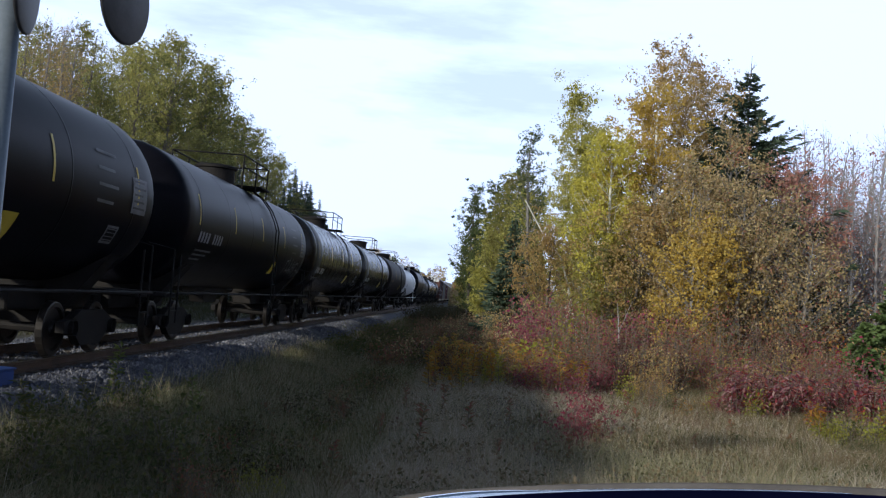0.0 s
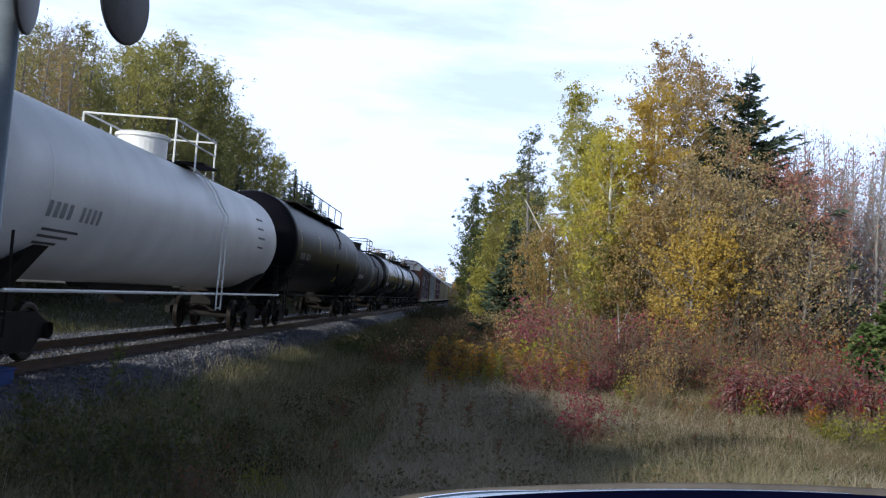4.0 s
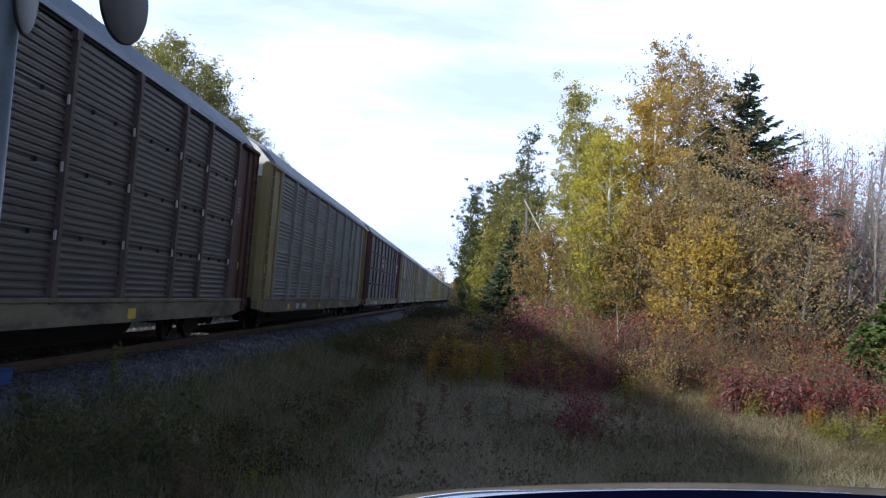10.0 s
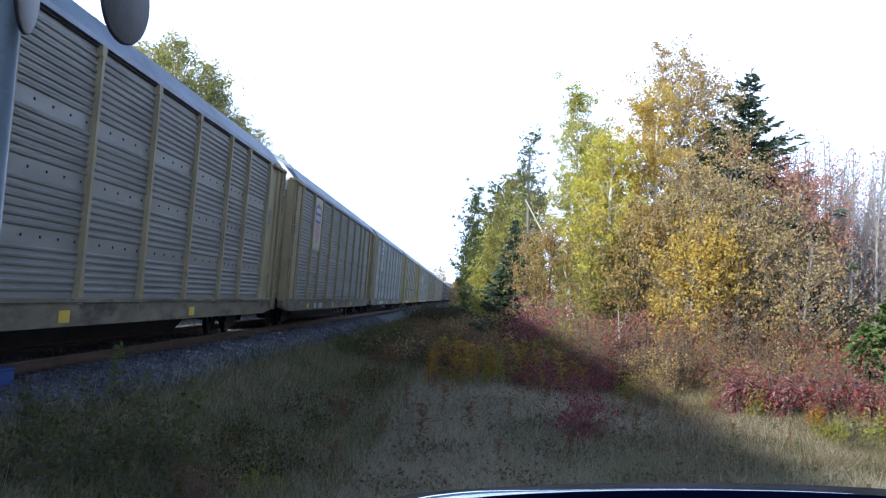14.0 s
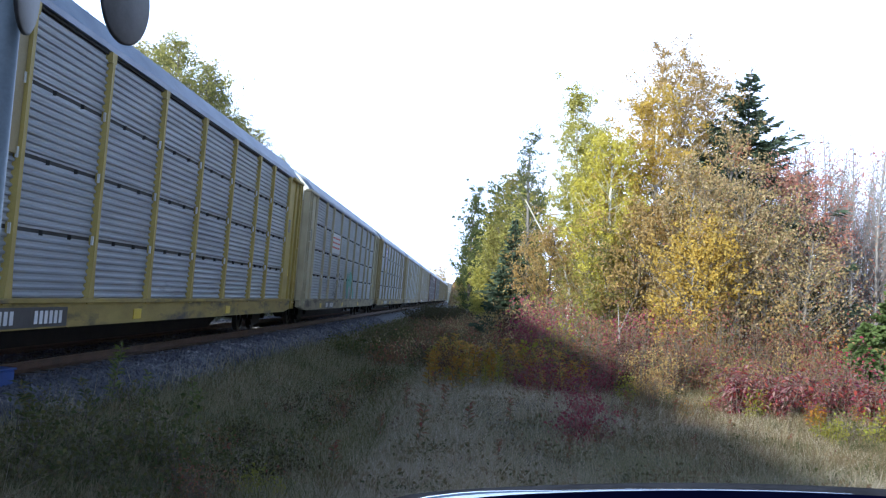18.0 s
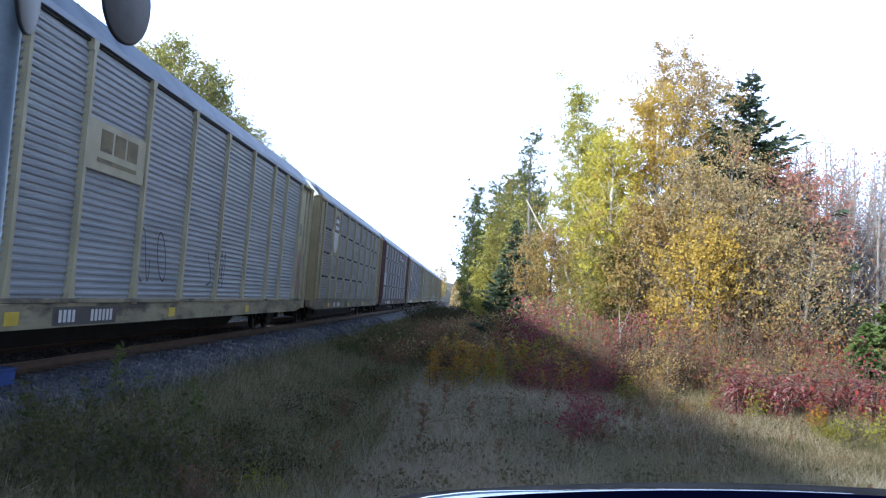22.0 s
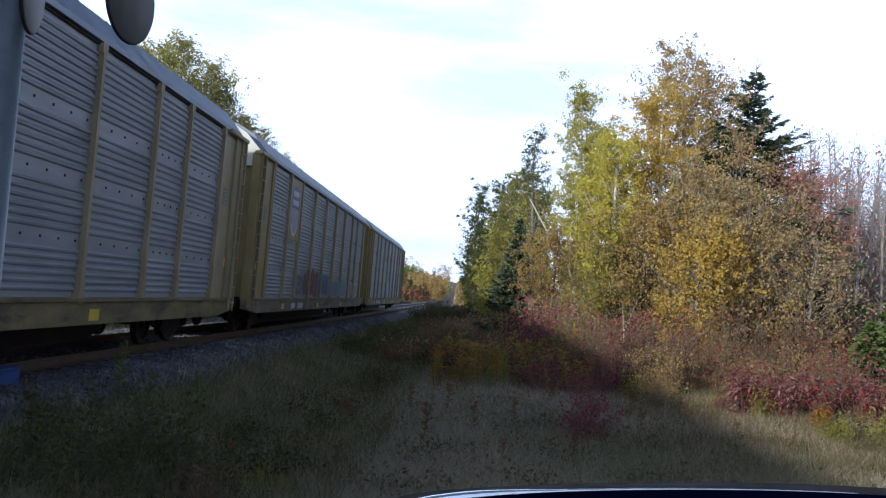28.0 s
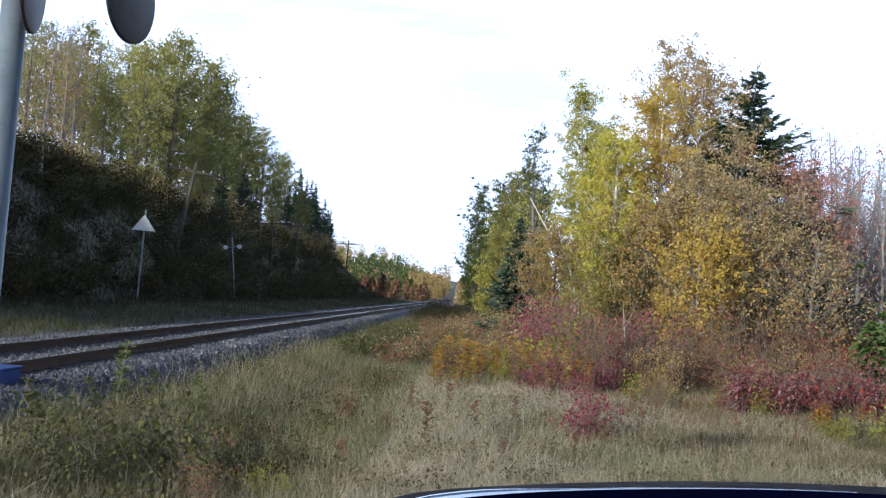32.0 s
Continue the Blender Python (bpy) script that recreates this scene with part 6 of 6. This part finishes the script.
def build_grass():
    rng = np.random.default_rng(5)
    n = 300000
    y = 8 + 40 * rng.uniform(0, 1, n) ** 1.6
    x = 2.0 + rng.uniform(0, 1, n) * (5.6 + 0.42 * y)
    keep = x > 2.55 - 0.6 * smooth_step(17, 10, y)
    x, y = x[keep], y[keep]
    n = len(x)
    patch = 0.6 + 0.5 * np.sin(x * 1.9 + 1.2 * np.sin(y)) * np.sin(y * 1.3 + x)
    h = rng.uniform(0.07, 0.27, n) * (0.65 + 0.6 * patch) * np.where(rng.uniform(0, 1, n) < 0.03, 1.8, 1.0)
    w = rng.uniform(0.0022, 0.006, n)
    mossy = np.sin(0.9 * x + 1.4 * np.sin(0.35 * y)) + np.sin(0.55 * y + 0.8 * np.sin(0.7 * x)) + 2.3 * smooth_step(7.4, 5.0, x) + 0.7 * smooth_step(10.5, 14, x) + rng.normal(0, 0.9, n) > 1.1
    for name, pick, mat, label in (("meadow_grass", ~mossy, "grass", "dry tan autumn meadow grass"), ("green_grass", mossy, "green_grass", "patches of short green grass")):
        tagged(part(name, Geo().add(*blades(rng, x[pick], y[pick], h[pick], w[pick], 0.8)), mat), label, "grass", kind="stuff")
    # taller seeding grass by the track and in tufts over the field
    n = 26000
    y = 8.5 + 26 * rng.uniform(0, 1, n) ** 1.4
    x = np.where(rng.uniform(0, 1, n) < 0.45, 2.2 + 3.6 * rng.uniform(0, 1, n), 2.6 + rng.uniform(0, 1, n) * (4 + 0.42 * y))
    x, y = x + 0.25 * np.sin(7 * y), y + 0.25 * np.sin(9 * x)
    tagged(part("tall_grass", Geo().add(*blades(rng, x, y, rng.uniform(0.22, 0.5, n), rng.uniform(0.003, 0.006, n), 0.3)), "tall_grass"), "taller dry seeding grass in loose tufts", "grass", kind="stuff")
    n = 15000
    y = 9 + 24 * rng.uniform(0, 1, n) ** 1.3
    x = 2.3 + 3.9 * rng.uniform(0, 1, n)
    tagged(part("rank_grass", Geo().add(*blades(rng, x, y, rng.uniform(0.15, 0.42, n), rng.uniform(0.004, 0.009, n), 0.5)), "weed"), "rank green grass beside the ballast", "grass", kind="stuff")
    # low herbs between the grass
    n = 95000
    y = 8 + 34 * rng.uniform(0, 1, n) ** 1.5
    x = 2.4 + rng.uniform(0, 1, n) * (5 + 0.42 * y)
    clump = np.sin(x * 3.1 + 2 * np.sin(y * 1.7)) + np.sin(y * 2.3 + 1.5 * np.sin(x * 1.1)) + rng.normal(0, 0.5, n)
    keep = clump + 0.35 * np.maximum(0, 6.0 - x) > 0.6
    x, y = x[keep], y[keep]
    c = np.stack([x, y, ground_z(x, y) + np.abs(rng.normal(0.08, 0.09, len(x)))], -1)
    tagged(part("low_herbs", Geo().leaves(c, 0.03, rng), "meadow"), "low green and brown herbs in the grass", "plants", kind="stuff")
    n = 26000
    y = 13 + 12 * rng.uniform(0, 1, n)
    x = 9.8 + rng.uniform(0, 1, n) * (0.42 * y - 1.0)
    keep = rng.uniform(0, 1, n) < smooth_step(9.5, 12.5, x + 0.6 * np.sin(y * 1.7))
    x, y = x[keep], y[keep]
    tagged(part("rough_grass", Geo().add(*blades(rng, x, y, rng.uniform(0.1, 0.34, len(x)), rng.uniform(0.006, 0.014, len(x)), 0.5)), "meadow"), "rank green and brown meadow growth", "grass", kind="stuff")
    n = 30000
    y = 40 + 120 * rng.uniform(0, 1, n)
    x = rng.uniform(2.6, 9.5, n)
    tagged(part("trackside_grass", Geo().add(*blades(rng, x, y, rng.uniform(0.2, 0.5, n), rng.uniform(0.012, 0.025, n), 0.4)), "meadow"), "dry grass along the track", "grass", kind="stuff")
    n = 110000
    y = 16 + 180 * rng.uniform(0, 1, n) ** 1.3
    x = -4.1 - 13.5 * rng.uniform(0, 1, n)
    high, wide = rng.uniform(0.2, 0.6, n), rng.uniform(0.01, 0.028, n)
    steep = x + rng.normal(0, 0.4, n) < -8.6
    # steep part: grass whose colour carries the bank's shade
    tagged(part("bank_grass", Geo().add(*blades(rng, x[steep], y[steep], high[steep], wide[steep], 0.5)), "bank_grass"), "rough bank grass and brush, darkened in colour for shade", "grass", kind="stuff")
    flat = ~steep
    tagged(part("verge_grass", Geo().add(*blades(rng, x[flat], y[flat], high[flat] * 0.6, wide[flat] * 0.7, 0.5)), "verge_grass"), "short green grass below the bank, darkened in colour for shade", "grass", kind="stuff")


def build_far_wood():
    rng = np.random.default_rng(8)
    for name, pal, x0, x1, y0, y1, trees, low, high in (
            ("far_wood", "tan", -75, -5, 250, 400, 110, 4, 8), ("far_wood", "brown_gold", -75, 20, 280, 430, 110, 5, 9),
            ("far_wood", "green", -90, -8, 240, 420, 80, 5, 10), ("far_wood", "tan", -120, 60, 420, 560, 160, 8, 14), ("far_wood", "olive", 9, 60, 110, 300, 90, 6, 11), ("far_wood", "bank_olive", -40, 40, 430, 520, 110, 6, 10),
            ("far_wood", "thicket", -45, -4, 175, 270, 120, 2, 5), ("far_wood", "dark_green", -40, -8, 215, 300, 26, 7, 11), ("far_wood", "tan", 3.5, 14, 190, 330, 60, 3, 7), ("far_wood", "brown_gold", -12, 12, 300, 430, 60, 5, 9)):
        c, tr = [], Geo()
        for k in range(trees):
            x, y, h = rng.uniform(x0, x1), rng.uniform(y0, y1), rng.uniform(low, high)
            if abs(x) < 3.4:
                continue
            z = float(ground_z(x, y))
            m = 190
            u = rng.uniform(0.08, 1, m)
            rr = h * 0.2 * (1.15 - u) ** 0.5 * np.sqrt(rng.uniform(0, 1, m))
            an = rng.uniform(0, 6.28, m)
            c.append(np.stack([x + rr * np.cos(an), y + rr * np.sin(an), z + h * u], -1))
        tagged(part(name, Geo().leaves(np.concatenate(c), 0.36, rng), pal), "distant autumn trees on the low hills", "trees", kind="stuff")


# ---- props ----


def build_signal():
    x, y = 4.07, 6.6
    z = float(ground_z(x, y))
    s = thing("crossing_signal", "silver crossing signal mast with black lamp discs", "signal", at=(x, y, z))
    g = revolve([(-0.05, 0.01), (-0.05, 0.12), (0.0, 0.115), (4.6, 0.085), (4.62, 0.01)], 20)
    g.v = [v[:, [0, 2, 1]] for v in g.v]
    g.f = [f[:, ::-1] for f in g.f]
    part("mast", g.mesh("mast", True), "galvanised", s)
    top = 3.42 - z

    def lamp(dx, dy, turn, dz=0.0):
        disc = revolve([(-0.012, 0.01), (-0.015, 0.29), (-0.008, 0.305), (0.008, 0.305), (0.015, 0.29), (0.012, 0.01)], 40)
        o = part("lamp_disc", disc.mesh("lamp_disc", True), "black_paint", s, "round black lamp background", at=(dx, dy, top + dz))
        o.rotation_euler = (0, 0, radians(turn))
        part("visor", revolve([(0.01, 0.125), (0.05, 0.13), (0.05, 0.122), (0.01, 0.118)], 20), "black_paint", o)
        part("bolt", Geo().tube([(0.0, 0.0, 0.0), (0.0, -0.025, 0.0)], 0.01, 6), "black_paint", o, at=(0.0, 0, 0.03))

    lamp(0.81, 0.0, 79, -0.07)
    lamp(0.215, -0.2, 101, -0.1)
    part("cross_arm", Geo().tube([(-0.2, -0.05, top + 0.02), (0.2, 0, top + 0.07), (0.72, 0.05, top + 0.07)], 0.035, 8), "black_paint", s)
    part("base", bevelled("base", -0.2, 0.2, -0.2, 0.2, -0.15, 0.12), "galvanised", s)


def build_line_posts():
    # triangular board on a post, seen from behind
    x, y = -9.1, 48
    z = float(ground_z(x, y))
    p = thing("warning_sign", "white triangular sign board on a steel post", "sign", at=(x, y, z))
    part("post", Geo().tube([(0, 0, -0.3), (0.02, 0, 4.6)], 0.045, 8), "galvanised", p)
    part("board", extrude([(-0.6, 3.55), (0.6, 3.55), (0.0, 4.35)], "y", -0.07, -0.05), "white_paint", p)
    x, y = -9.6, 70
    z = float(ground_z(x, y))
    p = thing("marker_post", "leaning steel post with two small round white lamps", "post", at=(x, y, z))
    p.rotation_euler = (0, radians(-7.5), 0)
    part("post", Geo().tube([(0, 0, -0.3), (0, 0, 4.5)], 0.05, 8), "galvanised", p)
    part("arm", Geo().tube([(-0.5, 0, 3.75), (0.5, 0, 3.75)], 0.03, 6), "galvanised", p)
    for q in (-0.5, 0.5):
        d = revolve([(-0.12, 0.01), (-0.12, 0.15), (0.05, 0.15), (0.05, 0.01)], 16)
        part("lamp", d, "white_paint", p, "round white lamp", at=(q, 0, 3.75))
    for x, y, h, lean in ((-12.8, 65.5, 6.2, 8), (-13.0, 110.5, 5.3, 1), (-12.8, 97, 4.8, -4), (-13.5, 160, 5.5, 0)):
        z = float(ground_z(x, y))
        p = thing("utility_pole", "weathered wooden line pole with a cross-arm", "pole", "line poles", at=(x, y, z))
        p.rotation_euler = (0, radians(lean), 0)
        part("pole", Geo().tube([(0, 0, -0.5), (0, 0, h)], [0.14, 0.1], 8), "pole_wood", p)
        part("cross_arm", bevelled("cross_arm", -1.9, 1.9, -0.06, 0.06, h - 0.7, h - 0.56, 0.01), "pole_wood", p)
        for q in (-1.7, -1.1, -0.6, 0.6, 1.1, 1.7):
            part("insulator", Geo().tube([(q, 0, h - 0.56), (q, 0, h - 0.4)], 0.04, 6), "white_paint", p)
    x, y = 1.18, 13.0
    b = thing("trackside_box", "small blue steel box beside the rail", "box", at=(x, y, -0.2))
    part("case", bevelled("case", -0.14, 0.14, -0.3, 0.3, 0, 0.22, 0.02), "blue_box", b)
    part("lid", bevelled("lid", -0.16, 0.16, -0.32, 0.32, 0.22, 0.25, 0.01), "blue_box", b)


def build_hood():
    """The hood of the car from which the scene is filmed."""
    car = thing("parked_car", "dark glossy car hood under the windscreen", "car", at=(7.8, 0.6, 0))
    xs, ys = np.linspace(-0.95, 0.95, 33), np.linspace(0, 1.25, 20)

    def hz(gx, gy):
        return 1.231 + 0.083 * gx - 0.085 * gx * gx - 0.02 * smooth_step(0.5, 1.1, gy) - 0.6 * np.clip(gy - 1.1, 0, 1) - 0.012 * np.exp(-((np.abs(gx) - 0.55) / 0.06) ** 2)

    part("hood", sheet(xs, ys, hz).mesh("hood", True), "hood_paint", car)
    part("hood_edge", Geo().tube(np.stack([xs, 0 * xs + 1.09, hz(xs, 1.09) - 0.005], -1), 0.011, 12), "trim_grey", car, "grey-brown edge along the hood")
    # the sky's reflection on the paint, built as a tapered mirror-bright bead
    shine = np.linspace(-0.56, 0.25, 30)
    part("bright_bead", Geo().tube(np.stack([shine, 1.05 - 0.03 * smooth_step(-0.3, -0.56, shine), hz(shine, 1.04) + 0.001], -1), np.interp(shine, [-0.56, -0.47, -0.38, -0.24, 0.25], [0.0005, 0.008, 0.009, 0.003, 0.0008]), 10), "bright_trim", car, "tapered bright bead, added as the sky's glint on the hood")
    part("grille", bevelled("grille", -0.9, 0.9, 1.2, 1.3, 0.55, 1.0, 0.04), "black_paint", car)
    base = float(ground_z(7.8, 1.15))
    part("chassis", bevelled("chassis", -0.55, 0.55, -0.6, 1.2, base + 0.35, base + 0.75, 0.05), "black_paint", car)
    part("bumper", bevelled("bumper", -0.95, 0.95, 1.18, 1.36, base + 0.5, base + 0.85, 0.06), "black_paint", car)
    part("front_panel", bevelled("front_panel", -0.92, 0.92, 1.1, 1.24, base + 0.8, 0.62, 0.05), "hood_paint", car)
    part("axle", Geo().tube([(-0.8, 0.5, base + 0.42), (0.8, 0.5, base + 0.42)], 0.05, 8), "black_paint", car)
    for q in (-0.8, 0.8):
        part("fender", bevelled("fender", q - 0.16, q + 0.16, -0.3, 1.22, base + 0.88, 1.08, 0.07), "hood_paint", car)
        part("headlight", bevelled("headlight", q * 0.82 - 0.13, q * 0.82 + 0.13, 1.24, 1.33, 0.42, 0.62, 0.04), "white_paint", car, "clear headlight")
        t = revolve([(-0.11, 0.22), (-0.12, 0.38), (-0.09, 0.42), (0.09, 0.42), (0.12, 0.38), (0.11, 0.22)], 24)
        t.v = [v[:, [1, 0, 2]] for v in t.v]
        wheel = part("tyre", t, "black_paint", car, at=(q, 0.5, float(ground_z(7.8 + q, 1.1)) + 0.42))
        h = revolve([(-0.06, 0.01), (-0.06, 0.2), (-0.08, 0.225), (0.08, 0.225), (0.06, 0.2), (0.06, 0.01)], 20)
        h.v = [v[:, [1, 0, 2]] for v in h.v]
        part("rim", h, "galvanised", wheel)


build_ground()
build_train()
build_right_wood()
build_left_wood()
build_shrubs()
build_tall_weeds()
build_brush()
build_long_leaved()
build_grass()
build_far_wood()
build_signal()
build_line_posts()
build_hood()
build_track()


# seconds and metres run
RUN = [(0, 0), (4.5, 92.7), (9, 185.4), (14, 288.1), (19, 391.6), (21.5, 444.1), (26, 538.0), (31, 642.5), (32, 663.4)]


def motions():
    """The train runs along the straight track, gaining a little speed."""
    for car, y0 in TRAIN:
        walk(car, [(t, pose(0, y0 - run, 0)) for t, run in RUN])


motions()
